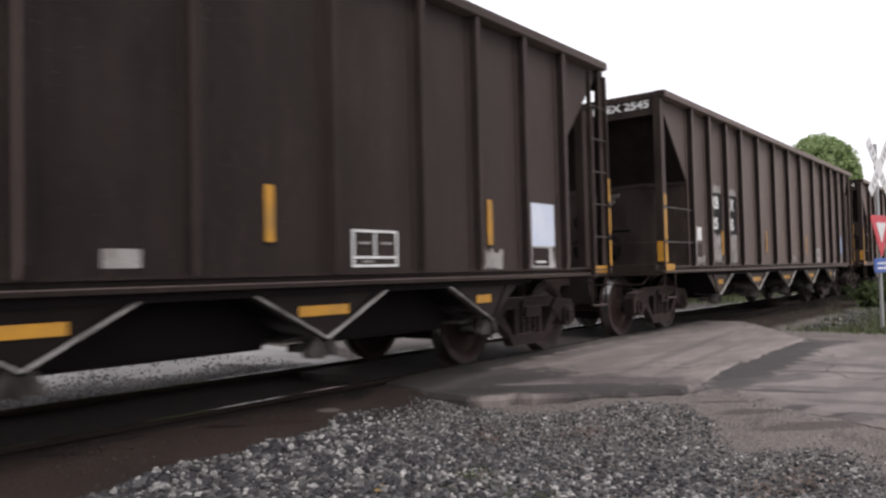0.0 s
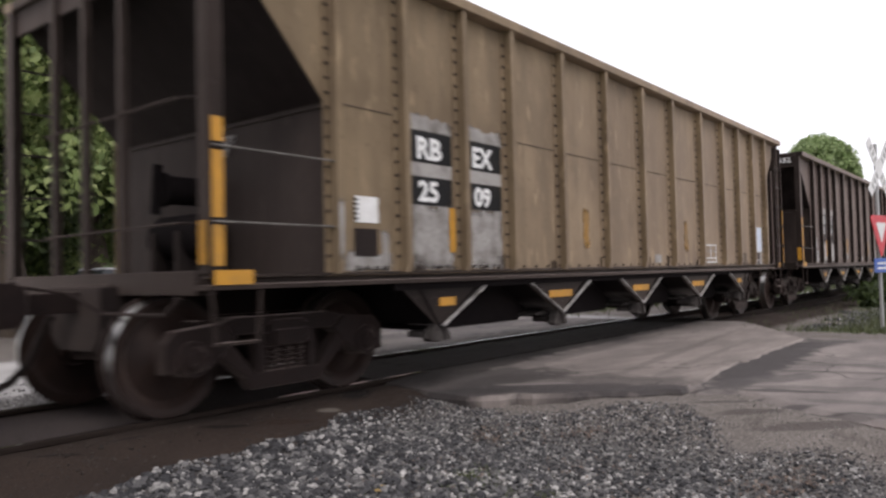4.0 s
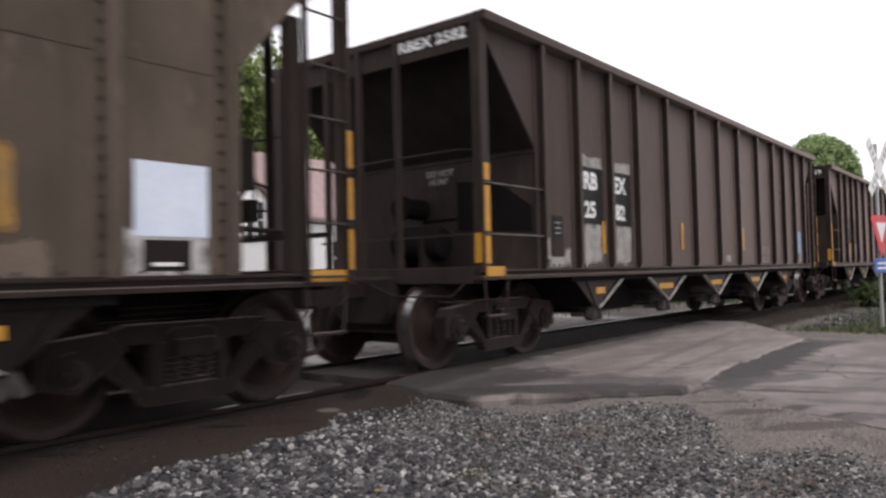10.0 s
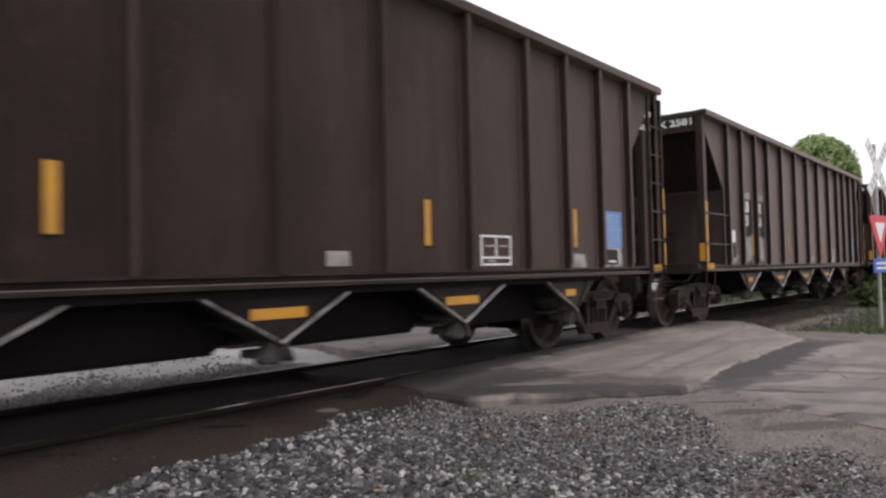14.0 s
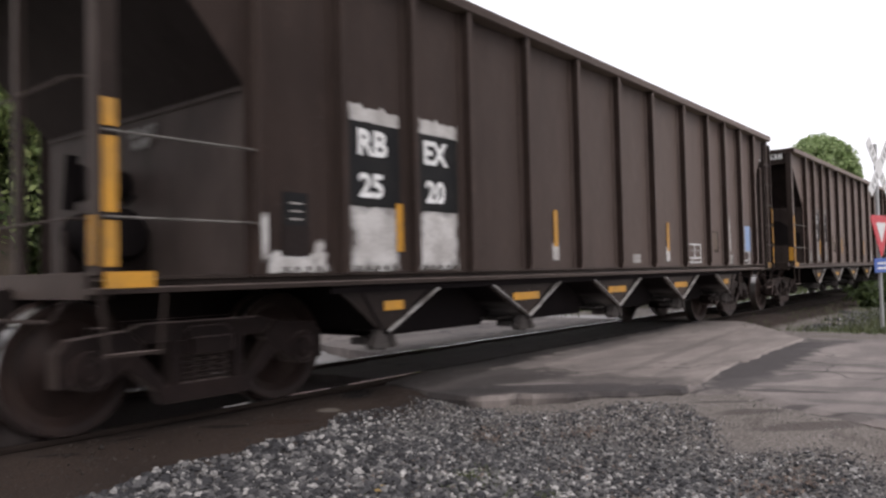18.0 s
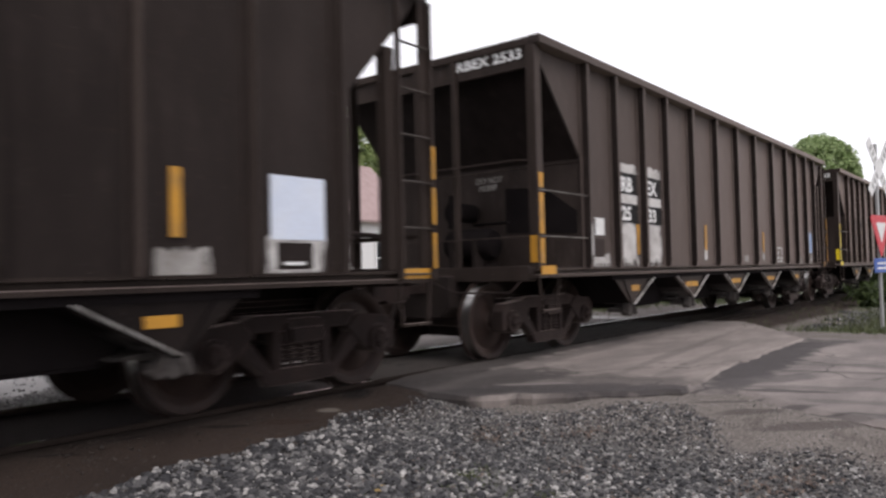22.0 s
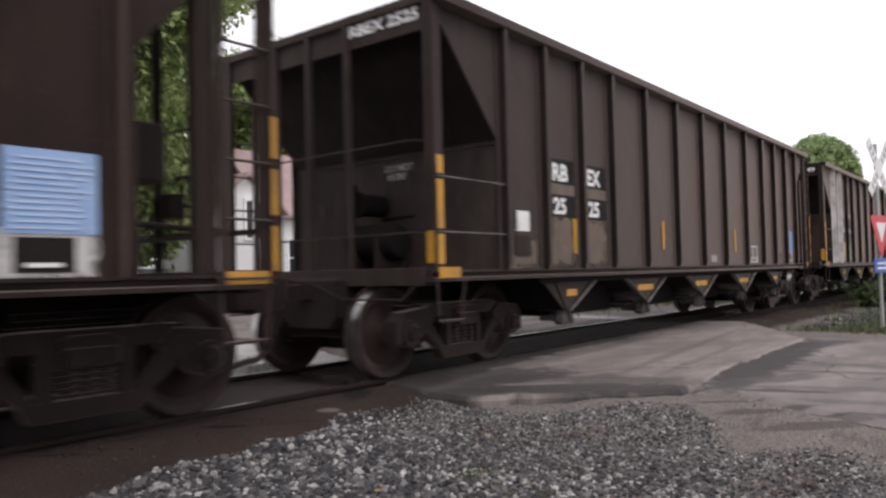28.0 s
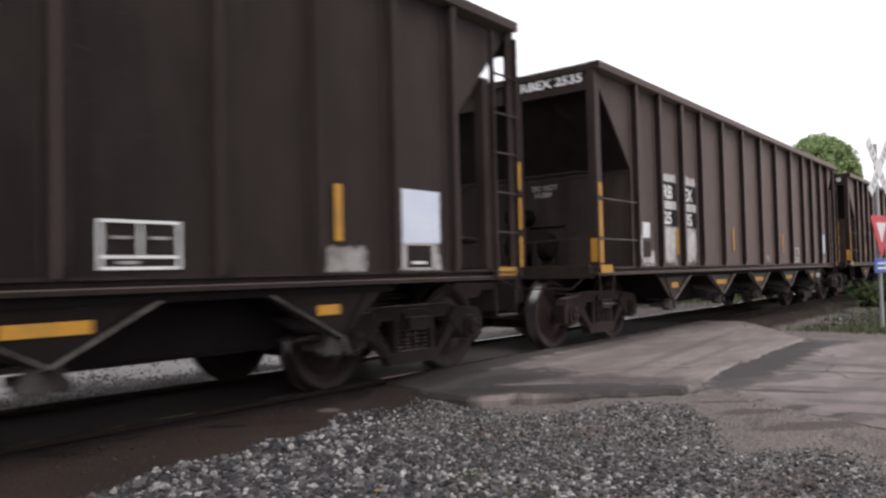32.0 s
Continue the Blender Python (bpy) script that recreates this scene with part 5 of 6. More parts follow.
    if style.get("navy"):
        panel("stencil_field", car, 9.48, 10.19, 1.10, 1.56, NAVY, "dark blue painted field")
        for k, z in enumerate((1.49, 1.42, 1.36, 1.30, 1.26)):
            for a, b in (((9.58, 10.08),) if k in (0, 3) else ((9.60, 9.68), (9.78, 9.90), (10.0, 10.06))):
                panel("print_bar", car, a, b, z, z + 0.014, CHALK, lift=0.006)
    else:
        for x0, x1, z0, z1 in ((9.58, 10.13, 1.40, 1.42), (9.58, 10.13, 1.18, 1.20), (9.58, 10.13, 1.11, 1.13), (9.58, 9.605, 1.11, 1.42), (10.105, 10.13, 1.11, 1.42), (9.84, 9.86, 1.18, 1.42)):
            panel("stencil_frame", car, x0, x1, z0, z1, fm, lift=0.004)
    for x0, z0 in ((9.66, 1.30), (9.92, 1.30), (9.70, 1.145)):
        panel("stencil_bar", car, x0, x0 + 0.14, z0, z0 + 0.02, CHALK, lift=0.004)
    foot = style.get("foot", DUN if style.get("rivets") or index in (18, 19) else CHALK)
    ragged("paint_patch", car, 11.36, 11.92 - 0.2 * rnd.random(), 1.07, 1.20 + 0.05 * rnd.random(), foot, seed=index + 70)
    # hazard notice with bars for its small print
    pl = style.get("placard", PALEBLUE)
    board = panel("placard", car, 12.30, 12.83, 1.32, 1.80, pl, "blue notice with white print", lift=0.006)
    if pl is not PALEBLUE:
        for k in range(12):
            ends = [12.325 + 0.02 * (k % 3), 12.325 + 0.47 * rnd.uniform(0.35, 0.7), 12.805 - 0.12 * rnd.random()]

            def row(bm):
                for a, b in ((ends[0], ends[1] - 0.012), (ends[1] + 0.012, ends[2])):
                    box(bm, a, b, -HALF - 0.020, -HALF - 0.013, 1.345 + 0.036 * k, 1.356 + 0.036 * k)
            part("print_bar", mesh_of("print row %d %d" % (index, k), row, PRINT), board)
    ragged("paint_patch", car, 12.25, 12.82, 1.07, 1.33, BONE, seed=index + 80)
    panel("stencil_field", car, 12.36, 12.70, 1.10, 1.30, DARK, lift=0.004)
    panel("stencil_bar", car, 12.42, 12.62, 1.13, 1.155, WHITE, lift=0.010)
    ragged("paint_patch", car, 13.0, 13.05, 1.10, 1.45, BONE, seed=index + 90, lift=0.0)
    # end lettering
    if number:
        t = part("lettering", words("RBEX " + number, 0.13, WHITE), car, "")
        w = max(v.co.x for v in t.data.vertices)
        t.matrix_basis = Matrix.Translation((0.036, -0.48, 3.475)) @ Matrix.Rotation(radians(-90), 4, "Z") @ Matrix.Diagonal((0.95 / w, 1, 0.86, 1))
    t = part("lettering", words("DO NOT", 0.075, CHALK), car)
    t.matrix_basis = Matrix.Translation((1.085, 0.02, 2.235)) @ Matrix.Rotation(radians(-90), 4, "Z")
    t = part("lettering", words("HUMP", 0.075, CHALK), car)
    t.matrix_basis = Matrix.Translation((1.085, -0.03, 2.135)) @ Matrix.Rotation(radians(-90), 4, "Z")
    if style.get("graffiti"):
        scrawl(car)


def smooth_line(pts, n=6):
    """Points along a soft curve through pts."""
    out = []
    v = [Vector(p) for p in pts]
    v = [v[0]] + v + [v[-1]]
    for a, b, c, d in zip(v, v[1:], v[2:], v[3:]):
        for k in range(n):
            t = k / n
            out.append(0.5 * (2 * b + (c - a) * t + (2 * a - 5 * b + 4 * c - d) * t * t + (3 * b - a - 3 * c + d) * t ** 3))
    return out + [v[-1]]


def stroke(bm, line, wide, seed):
    """A painted line of uneven width on the side sheet."""
    rails = []
    for i, p in enumerate(line):
        d = (line[min(i + 1, len(line) - 1)] - line[max(i - 1, 0)]).normalized()
        w = wide * (1 + 0.5 * noise.noise(Vector((p.x * 3, p.y * 3, seed))))
        rails.append([bm.verts.new((p.x - d.y * s * w, -HALF - 0.004, p.y + d.x * s * w)) for s in (-1, 1)])
    for a, b in zip(rails, rails[1:]):
        bm.faces.new((a[0], a[1], b[1], b[0]))


def scrawl(car):
    """Pale sprayed loops over the middle of the side."""
    loops = [
        [(5.6, 2.2), (6.3, 2.12), (6.76, 2.03), (7.14, 1.98), (7.39, 1.81), (7.52, 1.49), (7.53, 1.40), (7.25, 1.24), (6.99, 1.15), (6.5, 1.14)],
        [(6.9, 2.06), (7.14, 2.14), (7.36, 2.24), (7.54, 2.15)],
        [(7.55, 2.16), (7.58, 1.95), (7.65, 2.14), (7.72, 1.97), (7.77, 2.17), (7.98, 2.23), (8.2, 2.12), (8.34, 1.91), (8.65, 2.04), (8.97, 1.94), (9.12, 1.66), (9.02, 1.32), (8.63, 1.13), (8.19, 1.09), (7.76, 1.19), (7.53, 1.4)],
        [(7.53, 1.40), (7.74, 1.39), (7.63, 1.24), (7.53, 1.40)],
        [(7.25, 1.19), (7.53, 1.14), (7.63, 1.24), (7.74, 1.13), (7.5, 1.12)],
    ]
    for k, pts in enumerate(loops):
        line = smooth_line(pts)

        def build(bm):
            stroke(bm, line, 0.021, k)
        part("sprayed_line", mesh_of("spray %d" % k, build, SPRAY), car, "pale sprayed graffiti line")


BR = "dark brown weathered steel hopper wagon with %s"
ROSTER = [
    (0, "2530", 3, dict(placard=PALEBLUE), "a nearly white notice"),
    (1, "2545", 4, dict(placard=MIDBLUE), "faded grey number blocks"),
    (2, "2564", 2, dict(letters="bars", block=BONE, notice=False, placard=MIDBLUE, drips=True), "boxed white letters"),
    (3, "2509", TAN, dict(letters="bars", block=CHALK, rivets=True), "tan"),
    (4, "2532", 1, dict(letters="tight", block=BONE, cap=0.13, shift=0.08, drips=True, placard=MIDBLUE), "bright white number blocks"),
    (5, "2523", TAN_MID, dict(letters="tight", strip=False, rivets=True, block=TAN_MID, navy=True), "tan"),
    (6, "2510", TAN_DARK, dict(letters="wide", block=CHALK, rivets=True, drips=True), "tan"),
    (7, "2582", 1, dict(letters="wide", block=CHALK, notice=False, faint=True, placard=MIDBLUE, strips=[(2.66, 1.24, 1.66), (5.36, 1.32, 1.74), (8.44, 1.34, 1.76), (11.49, 1.32, 1.78)]), "grey number blocks"),
    (8, "2559", 2, dict(letters="tight", block=CHALK, placard=BLUE), "a blue notice"),
    (9, "2551", 2, dict(letters="tight", block=DUN, strip=False, placard=BLUE), "dull beige number blocks"),
    (10, "2581", 4, dict(letters="tight", block=CHALK, placard=BLUE), "a blue notice"),
    (11, "2528", 0, dict(letters="wide", block=BONE, strip=False, drips=True, placard=BLUE), "white patches below its strips"),
    (12, "2520", 2, dict(halo=True, letters="wide", block=BONE, notice=False, drips=True, placard=MIDBLUE), "white haloes round its strips"),
    (13, "2538", 2, dict(letters="wide", block=CHALK, notice=False, ghost=True, placard=BLUE), "ghosts of old numbers"),
    (14, "2588", 3, dict(letters="tight", block=BONE, placard=PALEBLUE), "pale number blocks"),
    (15, "2533", 3, dict(letters="bars", block=BONE, drips=True, placard=MIDBLUE), "boxed white letters"),
    (16, "2555", 0, dict(letters="bars", block=DUN, strip=False, yellow=YELLOW_NEW, strips=[(3.85, 1.3, 1.68), (10.5, 1.30, 1.74)], placard=BLUE), "fresh yellow strips"),
    (17, "2509", 0, dict(letters="tight", block=BONE, notice=False, placard=MIDBLUE), "white-washed number blocks"),
    (18, "2569", 2, dict(letters="wide", graffiti=True, placard=MIDBLUE), "pale sprayed graffiti loops"),
    (19, "2525", 4, dict(letters="bars", block=DUN, strip=False, placard=BLUE), "dull brown number blocks"),
    (20, "2549", 3, dict(letters="bars", block=BONE, white_posts=True, placard=PALEBLUE), "two pale replaced posts"),
    (21, "2566", 3, dict(letters="bars", block=BONE, cap=0.14, placard=PALEBLUE), "bright number blocks"),
    (22, "2535", 3, dict(letters="bars", block=BONE), "bright number blocks"),
    (23, "2540", 0, dict(letters="bars", block=CHALK), "grey number blocks"),
    (24, "2537", 1, dict(letters="bars", block=CHALK), "grey number blocks"),
]
TN = "tan dust-coated riveted steel hopper wagon rolling on the track"
for i, number, paint, style, label in ROSTER:
    hopper_car(i, number, BROWN[paint] if isinstance(paint, int) else paint, style, TN if label == "tan" else BR % label)

# ---- trees ----
def leaf_mat(name, a, b_, c_):
    m, n, l, b = node_mat(name)
    isl = n.new("ShaderNodeNewGeometry").outputs["Random Per Island"]
    ramp = n.new("ShaderNodeValToRGB")
    e = ramp.color_ramp.elements
    e[0].color, e[1].color = (*a, 1), (*c_, 1)
    k = e.new(0.55)
    k.color = (*b_, 1)
    l.new(isl, ramp.inputs["Fac"])
    l.new(ramp.outputs["Color"], b.inputs["Base Color"])
    b.inputs["Roughness"].default_value = 0.6
    thin = n.new("ShaderNodeBsdfTranslucent")
    l.new(ramp.outputs["Color"], thin.inputs["Color"])
    both = n.new("ShaderNodeMixShader")
    both.inputs["Fac"].default_value = 0.35
    l.new(b.outputs[0], both.inputs[1])
    l.new(thin.outputs[0], both.inputs[2])
    l.new(both.outputs[0], n["Material Output"].inputs["Surface"])
    return m


LEAF = leaf_mat("broad_leaf", (0.11, 0.155, 0.05), (0.235, 0.31, 0.105), (0.42, 0.48, 0.20))
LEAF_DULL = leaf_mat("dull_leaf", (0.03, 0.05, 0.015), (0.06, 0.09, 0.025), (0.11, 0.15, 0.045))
# paler leaves for the distant tree: haze and daylight put into the colour
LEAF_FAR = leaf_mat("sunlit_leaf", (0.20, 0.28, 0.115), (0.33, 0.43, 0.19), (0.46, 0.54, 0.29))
BARK = plain("bark", (0.11, 0.085, 0.065), 0.9, 0.0, (0.04, 0.032, 0.025), 0.7, 4.0)


def tree(name, at, height, spread, seed, leaves, label, low=0.3, size=0.16, shell=False, leaf=None):
    rnd = random.Random(seed)
    top = tagged(new(name), label, "tree", "trees along the line")
    top.matrix_basis = pose(*at)
    bm = bmesh.new()
    clumps = []

    def limb(p, d, length, r, depth):
        q = p
        rr = r
        segs = 4
        for s in range(segs):
            d2 = (d + Vector((rnd.uniform(-0.2, 0.2), rnd.uniform(-0.2, 0.2), rnd.uniform(-0.05, 0.15)))).normalized()
            e = q + d2 * length / segs
            r2 = rr * 0.82
            turn = (e - q).to_track_quat("Z", "Y").to_matrix()
            k = 7
            ra = [bm.verts.new(q + turn @ Vector((rr * math.cos(2 * math.pi * i / k), rr * math.sin(2 * math.pi * i / k), 0))) for i in range(k)]
            rb = [bm.verts.new(e + turn @ Vector((r2 * math.cos(2 * math.pi * i / k), r2 * math.sin(2 * math.pi * i / k), 0))) for i in range(k)]
            for i in range(k):
                bm.faces.new((ra[i], ra[(i + 1) % k], rb[(i + 1) % k], rb[i]))
            q, rr, d = e, r2, d2
            if depth < 2 and (s >= 1 or depth > 0):
                for _ in range(2):
                    a = rnd.uniform(0, 6.283)
                    side = Vector((math.cos(a), math.sin(a), rnd.uniform(0.1, 0.8))).normalized()
                    limb(q, (d * 0.3 + side).normalized(), length * rnd.uniform(0.45, 0.65), rr * 0.6, depth + 1)
            if depth >= 1:
                clumps.append((q, length * 0.35))
        clumps.append((q, length * 0.4))
    limb(Vector((0, 0, -0.2)), Vector((0, 0, 1)), height * 0.62, height * 0.028 + 0.05, 0)
    me = bpy.data.meshes.new("trunk")
    bm.to_mesh(me)
    bm.free()
    me.materials.append(BARK)
    me.shade_smooth()
    part("trunk", me, top)
    rs = np.random.RandomState(seed)
    # clumps spread through an uneven crown
    cen = []
    mid = height * (0.5 + low * 0.5)
    while len(cen) < (700 if shell else 70):
        p = rs.normal(0, 0.5, 3)
        if np.linalg.norm(p) > 1:
            continue
        if shell:
            p = p / np.linalg.norm(p) * 0.80
        k = 1 + (0.10 if shell else 0.25) * noise.noise(Vector(p * 2.0 + seed))
        cen.append((p[0] * spread * k, p[1] * spread * k, mid + p[2] * (height * (1 - low) * 0.5) * k))
    if not shell:
        cen += [tuple(c[0]) for c in clumps if c[0].z > height * low]
    cen = np.array(cen)
    pick = cen[rs.randint(0, len(cen), leaves)]
    q = rs.normal(0, 1, (leaves, 3))
    q = q / np.linalg.norm(q, axis=1)[:, None] * (rs.uniform(0, 1, (leaves, 1)) ** 0.45) * (spread * (0.19 if shell else 0.24))
    q[:, 2] *= 0.75
    pos_ = pick + q
    ok = (pos_[:, 2] > height * low * 0.5) & (pos_[:, 2] < height)
    pos_ = pos_[ok]
    n = len(pos_)
    out = pos_ - np.array((0, 0, mid * 0.8))
    out /= np.linalg.norm(out, axis=1)[:, None] + 1e-6
    nor = out * 0.7 + np.array((0, 0, 0.5)) + rs.normal(0, 0.55, (n, 3))
    nor /= np.linalg.norm(nor, axis=1)[:, None]
    a = np.cross(nor, rs.normal(0, 1, (n, 3)))
    a /= np.linalg.norm(a, axis=1)[:, None]
    b = np.cross(nor, a)
    s = rs.uniform(0.6, 1.3, (n, 1)) * size
    quad = np.stack([pos_ - a * s, pos_ + b * s * 0.5, pos_ + a * s, pos_ - b * s * 0.5], 1).reshape(-1, 3)
    me = bpy.data.meshes.new("crown")
    me.from_pydata(quad.tolist(), [], (np.arange(n * 4).reshape(-1, 4)).tolist())
    me.materials.append(leaf or LEAF)
    part("crown", me, top)
    return top


BIG = "tall leafy green tree behind the railway track"
tree("tree", (7.0, 17.5, -0.2), 14, 4.6, 1, 60000, BIG, 0.06, 0.115)
tree("tree", (10.2, 21.0, -0.2), 13.5, 4.0, 2, 60000, BIG, 0.06, 0.12)
tree("tree", (1.5, 24.0, -0.2), 15, 5.0, 3, 16000, BIG, 0.1, 0.2)
tree("tree", (15.5, 31.0, -0.2), 15.0, 4.6, 4, 22000, BIG, 0.22, 0.2)
tree("tree", (23.0, 31.5, -0.2), 13.0, 4.2, 6, 18000, BIG, 0.2, 0.2)
tree("tree", (29.5, 33.0, -0.2), 12.0, 4.0, 7, 16000, BIG, 0.2, 0.2)
tree("tree", (37.0, 34.0, -0.2), 11.0, 4.0, 8, 14000, BIG, 0.2, 0.2)
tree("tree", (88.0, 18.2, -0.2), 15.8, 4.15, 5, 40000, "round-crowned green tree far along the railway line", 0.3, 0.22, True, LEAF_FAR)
for k, (x, y) in enumerate(((12.0, 27.0), (8.0, 28.5), (4.0, 27.5), (17.0, 37.0), (26.0, 40.0))):
    tree("bush", (x, y, -0.2), 3.4, 2.3, 20 + k, 9000, "green bush at the edge of the yard", 0.0, 0.14)
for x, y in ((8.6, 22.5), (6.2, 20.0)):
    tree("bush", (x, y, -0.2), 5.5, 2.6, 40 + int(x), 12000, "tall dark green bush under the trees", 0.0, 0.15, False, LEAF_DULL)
tree("bush", (12.1, 22.2, -0.2), 5.6, 1.9, 51, 14000, "tall green bush beside the white house", 0.0, 0.13)
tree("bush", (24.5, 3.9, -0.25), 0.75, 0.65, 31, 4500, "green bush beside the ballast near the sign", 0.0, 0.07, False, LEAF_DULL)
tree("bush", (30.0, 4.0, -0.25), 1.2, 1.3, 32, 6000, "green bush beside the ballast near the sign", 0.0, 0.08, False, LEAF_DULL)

# ---- house ----
SIDING = plain("white_siding", (0.93, 0.925, 0.92), 0.6, 0.0, (0.84, 0.83, 0.82), 0.2, 1.5)
SHINGLE = plain("faded_red_shingles", (0.42, 0.31, 0.30), 0.85, 0.0, (0.30, 0.21, 0.2), 0.6, 3.0)
PANE = plain("window_glass_dark", (0.03, 0.035, 0.04), 0.08, 0.0, (0.05, 0.055, 0.06), 0.2, 2.0)


def house():
    h = tagged(new("house"), "white clapboard house with faded red roof beyond the track", "house")
    h.matrix_basis = pose(0, 0, -0.15)
    y = 22.0

    def gable(bm):
        x0, x1, e, top = 14.8, 17.8, 3.65, 4.80
        a = [(x0, 0), (x1, 0), (x1, e), ((x0 + x1) / 2, top), (x0, e)]
        prism(bm, a, y, y + 3.0)
    part("wall", mesh_of("gable wall", gable, SIDING), h)

    def wing(bm):
        prism(bm, [(17.8, 0), (26.0, 0), (26.0, 3.45), (17.8, 3.45)], y + 0.8, y + 6.5)
    part("wall", mesh_of("wing wall", wing, SIDING), h)

    def roof_wing(bm):
        v = [bm.verts.new(c) for c in ((17.82, y + 0.4, 3.42), (26.4, y + 0.4, 3.42), (26.4, y + 3.6, 6.35), (17.82, y + 3.6, 6.35), (17.82, y + 6.9, 3.42), (26.4, y + 6.9, 3.42))]
        w = [bm.verts.new(c.co + Vector((0, 0, 0.12))) for c in v]
        bm.faces.new((w[0], w[1], w[2], w[3]))
        bm.faces.new((w[3], w[2], w[5], w[4]))
        bm.faces.new((v[3], v[2], v[1], v[0]))
        bm.faces.new((v[4], v[5], v[2], v[3]))
        for i, j in ((0, 1), (1, 2), (2, 5), (5, 4), (4, 3), (3, 0)):
            bm.faces.new((v[i], v[j], w[j], w[i]))
    part("roof", mesh_of("wing roof", roof_wing, SHINGLE), h)

    def roof_gable(bm):
        for s in (-1, 1):
            x0, xm = (14.55, 16.3) if s < 0 else (18.05, 16.3)
            prism(bm, [(x0, 3.47), (xm, 4.81), (xm, 4.93), (x0, 3.59)], y - 0.25, y + 3.2)
    part("roof", mesh_of("gable roof", roof_gable, SHINGLE), h)

    def clap(bm):
        for k in range(22):
            z = 0.1 + k * 0.15
            box(bm, 14.8, 17.8, y - 0.016, y - 0.003, z, z + 0.02)
            box(bm, 17.83, 26.0, y + 0.784, y + 0.797, z, z + 0.02)
    part("clapboard_edge", mesh_of("clapboards", clap, SIDING), h)
    for x, yy, z0, w, hh in ((16.42, y, 2.60, 0.26, 1.30), (16.90, y, 2.60, 0.26, 1.30), (19.3, y + 0.8, 1.2, 0.9, 1.4), (21.6, y + 0.8, 1.2, 0.9, 1.4), (24.2, y + 0.8, 1.2, 0.9, 1.4)):
        win = part("window", mesh_of("win frame %.1f %.1f" % (w, hh), lambda bm: [box(bm, -w / 2 - 0.1, -w / 2, -0.06, 0, 0, hh), box(bm, w / 2, w / 2 + 0.1, -0.06, 0, 0, hh), box(bm, -w / 2 - 0.1, w / 2 + 0.1, -0.06, 0, hh, hh + 0.12), box(bm, -w / 2 - 0.14, w / 2 + 0.14, -0.1, 0, -0.1, 0), box(bm, -w / 2, w / 2, -0.04, 0, hh / 2 - 0.03, hh / 2 + 0.03)], SIDING), h, "", pose(x, yy - 0.02, z0))
        part("pane", mesh_of("win pane %.1f %.1f" % (w, hh), lambda bm: box(bm, -w / 2, w / 2, -0.012, -0.004, 0, hh), PANE), win)


house()

# ---- crossing sign ----
SIGN_WHITE = plain("sign_white", (0.80, 0.80, 0.80), 0.45, 0.0, (0.5, 0.48, 0.46), 0.4, 9.0)
SIGN_RED = plain("sign_red", (0.62, 0.03, 0.05), 0.4, 0.0, (0.5, 0.05, 0.06), 0.3, 6.0)
SIGN_BLUE = plain("sign_blue", (0.03, 0.10, 0.42), 0.4, 0.0, (0.05, 0.12, 0.4), 0.3, 6.0)
STEEL = plain("galvanised_post", (0.45, 0.45, 0.45), 0.45, 0.6, (0.3, 0.29, 0.28), 0.4, 7.0)


def crossing_sign():
    s = tagged(new("crossing_sign"), "white crossbuck, red yield sign, blue notice on one steel post", "road sign")
    s.matrix_basis = pose(16.3, 2.37, 0.02, 0, 0, -12)

    def post(bm):
        box(bm, -0.035, 0.035, 0.0, 0.05, -0.5, 3.3)
    part("post", mesh_of("sign post", post, STEEL, soft=0.006), s)
    for a in (45, -45):
        blade = part("crossbuck_board", mesh_of("crossbuck", lambda bm: box(bm, -0.68, 0.68, -0.012, 0.0, -0.115, 0.115), SIGN_WHITE, soft=0.003), s, "white crossbuck board with worn lettering", pose(0, -0.012 if a > 0 else -0.026, 2.83, 0, a + 2 if a > 0 else a - 2, 0))
        for k in range(8):
            if abs(k - 3.5) < 1:
                continue
            part("letter_bar", mesh_of("cb bar", lambda bm: box(bm, -0.035, 0.035, -0.0165, -0.013, -0.06, 0.06), STEEL), blade, "", Matrix.Translation((-0.5 + k * 0.143, 0, 0)))

    def tri(k, y0, y1):
        def build(bm):
            r = 0.10 * k
            w, hgt = 0.455 * k, 0.79 * k
            zc = 1.66
            top, tip = zc + 0.263 * k, zc - 0.527 * k
            pts = [(-w + r * 0.6, top), (w - r * 0.6, top), (w, top - r * 0.5), (w - r * 0.2, top - r), (r * 0.45, tip + r * 0.25), (0, tip), (-r * 0.45, tip + r * 0.25), (-w + r * 0.2, top - r), (-w, top - r * 0.5)]
            prism(bm, pts, y0, y1)
        return build
    part("yield_sign", mesh_of("yield", tri(1.0, -0.020, -0.010), SIGN_RED), s, "red and white yield triangle")
    part("yield_centre", mesh_of("yield inner", tri(0.48, -0.026, -0.021), SIGN_WHITE), s)
    part("blue_sign", mesh_of("blue sign", lambda bm: box(bm, -0.36, 0.36, -0.02, -0.01, 0.835, 1.105), SIGN_BLUE, soft=0.003), s, "small blue notice sign")
    for z in (0.92, 1.01):
        part("print_bar", mesh_of("blue bar %.2f" % z, lambda bm: box(bm, -0.24, 0.24, -0.025, -0.021, z - 0.02, z + 0.02), SIGN_WHITE), s)


crossing_sign()


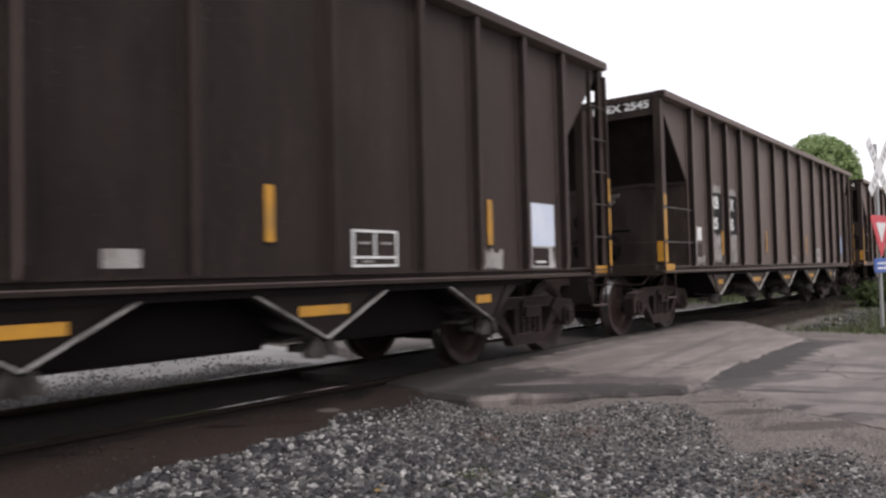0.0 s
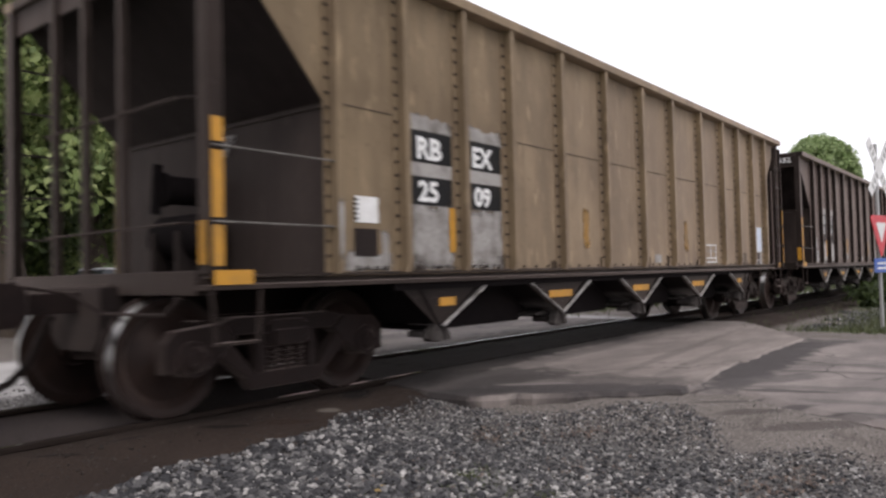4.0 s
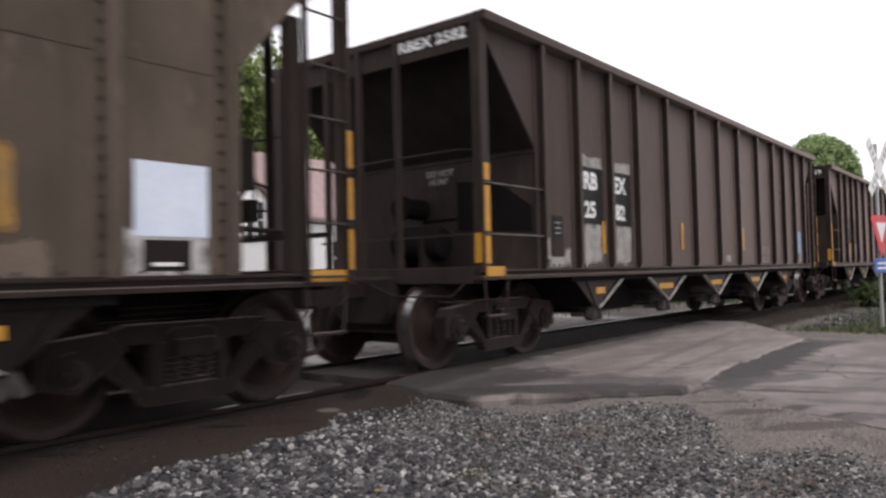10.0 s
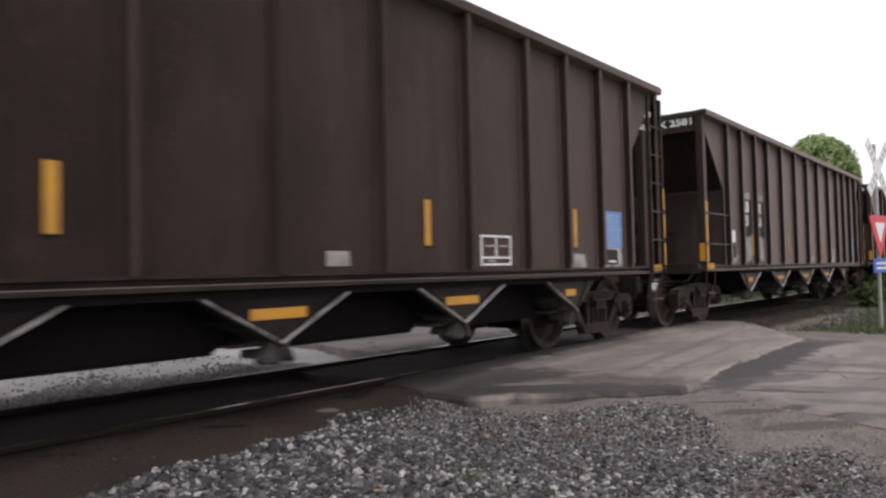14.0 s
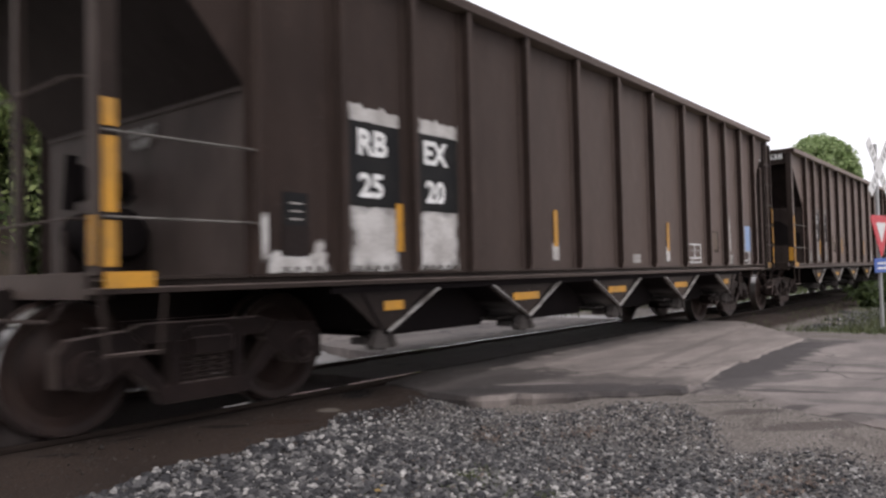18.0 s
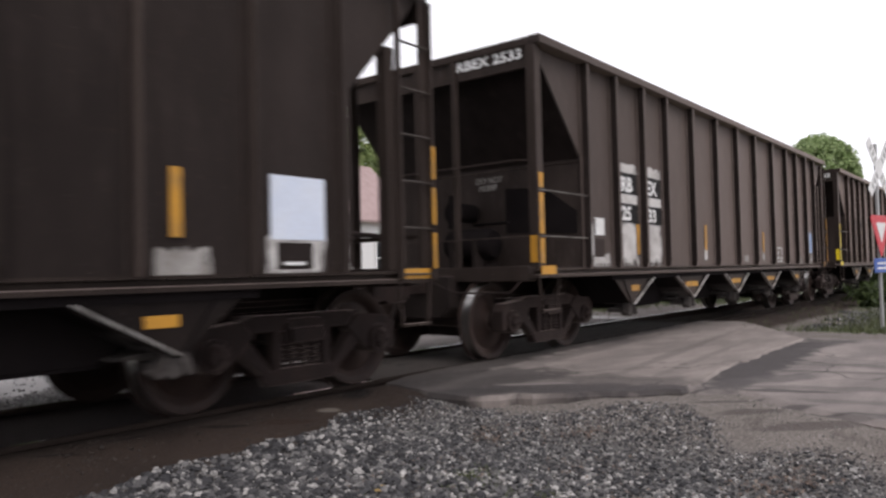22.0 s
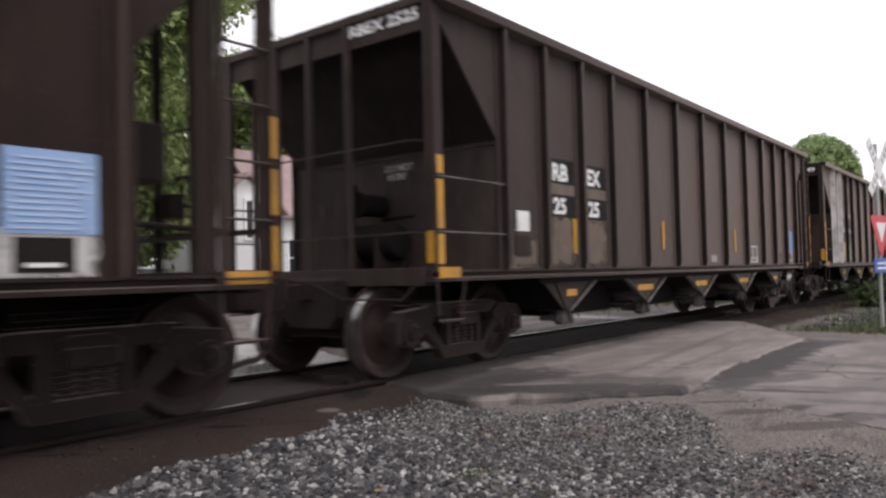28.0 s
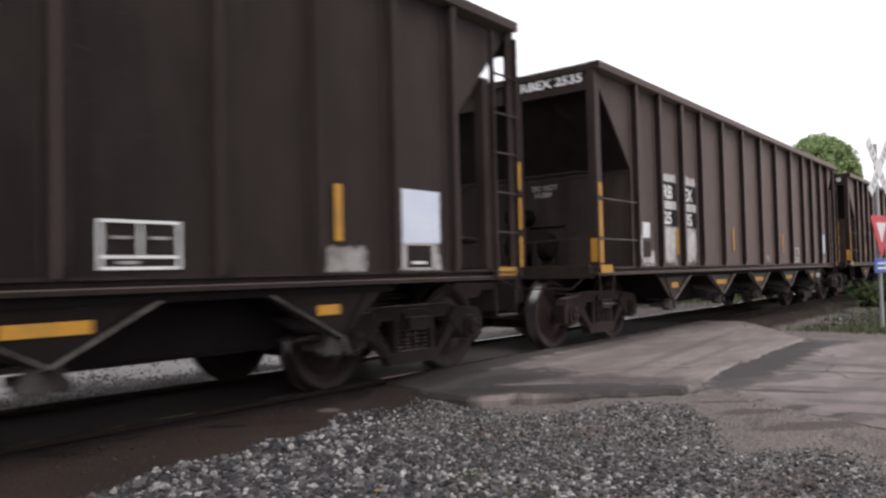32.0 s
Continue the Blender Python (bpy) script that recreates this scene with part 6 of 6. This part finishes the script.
# ---- parked car beyond the track ----
CAR_PAINT = plain("silver_white_car_paint", (0.72, 0.73, 0.74), 0.25, 0.0, (0.6, 0.6, 0.6), 0.2, 2.0)
TYRE = plain("tyre_rubber", (0.02, 0.02, 0.02), 0.85, 0.0, (0.04, 0.035, 0.03), 0.5, 6.0)
RIM = plain("wheel_rim", (0.5, 0.5, 0.5), 0.35, 0.7, (0.3, 0.3, 0.3), 0.3, 6.0)
LAMP = plain("lamp_red", (0.35, 0.02, 0.02), 0.2, 0.0, (0.3, 0.02, 0.02), 0.2, 4.0)


def parked_car(at):
    c = tagged(new("parked_car"), "silver-white sedan parked on the pale gravel beyond the track", "car")
    c.matrix_basis = at

    def body(bm):
        prism(bm, [(-2.2, 0.32), (2.2, 0.32), (2.25, 0.60), (2.10, 0.82), (1.05, 0.95), (-1.35, 0.98), (-2.15, 0.92), (-2.25, 0.60)], -0.86, 0.86)

    def cabin(bm):
        lo = [(-1.55, 0.95), (1.15, 0.93)]
        hi = [(-0.95, 1.42), (0.35, 1.42)]
        rings = []
        for (x0, z0), (x1, z1), y in ((lo[0], lo[1], 0.80), (hi[0], hi[1], 0.60)):
            rings.append([bm.verts.new(p) for p in ((x0, -y, z0), (x1, -y, z1), (x1, y, z1), (x0, y, z0))])
        for i in range(4):
            j = (i + 1) % 4
            bm.faces.new((rings[0][i], rings[0][j], rings[1][j], rings[1][i]))
        bm.faces.new(rings[1])
        bm.faces.new(rings[0][::-1])

    def roof(bm):
        box(bm, -0.97, 0.37, -0.62, 0.62, 1.41, 1.45)
    part("body", mesh_of("sedan body", body, CAR_PAINT, soft=0.05, smooth=True), c)
    part("cabin", mesh_of("sedan cabin", cabin, PANE), c, "dark window glass")
    part("roof", mesh_of("sedan roof", roof, CAR_PAINT, soft=0.015), c)
    for x in (-0.32,):
        part("door_pillar", mesh_of("sedan pillar", lambda bm: bar(bm, (x, -0.81, 0.95), (x + 0.02, -0.61, 1.42), 0.05, 0.07), CAR_PAINT), c)
    for x in (-1.38, 1.38):
        for s in (-1, 1):
            w = part("wheel", mesh_of("sedan tyre", lambda bm: lathe(bm, [(0.18, -0.1), (0.30, -0.1), (0.32, -0.06), (0.32, 0.06), (0.30, 0.1), (0.18, 0.1)], 24), TYRE, smooth=True), c, "", pose(x, 0.80 * s, 0.32))
            part("rim", mesh_of("sedan rim", lambda bm: lathe(bm, [(0.03, -0.108), (0.10, -0.095), (0.19, -0.104), (0.19, 0.104), (0.03, 0.108)], 20), RIM, smooth=True), w)
    for s in (-1, 1):
        part("tail_lamp", mesh_of("sedan lamp", lambda bm: box(bm, -2.27, -2.18, -0.14, 0.14, 0.70, 0.84), LAMP, soft=0.01), c, "", Matrix.Translation((0, 0.66 * s, 0)))
    part("bumper", mesh_of("sedan bumper", lambda bm: box(bm, -2.32, -2.2, -0.84, 0.84, 0.36, 0.55), CAR_PAINT, soft=0.02), c)


parked_car(pose(8.9, 16.2, -0.13))



def motions():
    for i, car in CARS:
        walk(car, [(t, pose(PITCH * i - travel(t), TRACK, 0)) for t in ROW_TIMES])
    # wheels roll with the train; wheelsets at the same place under each wagon turn alike and share their keys
    keyed = {}
    for ob, x, i in WHEELSETS:
        if x not in keyed:
            walk(ob, [(k / 30.0, pose(x, 0, 0.457) @ Matrix.Rotation(-travel(k / 30.0) / 0.457, 4, "Y")) for k in range(961)])
            keyed[x] = ob.animation_data
        else:
            ob.rotation_mode = "QUATERNION"
            ob.animation_data_create()
            ob.animation_data.action = keyed[x].action
            ob.animation_data.action_slot = keyed[x].action_slot


motions()
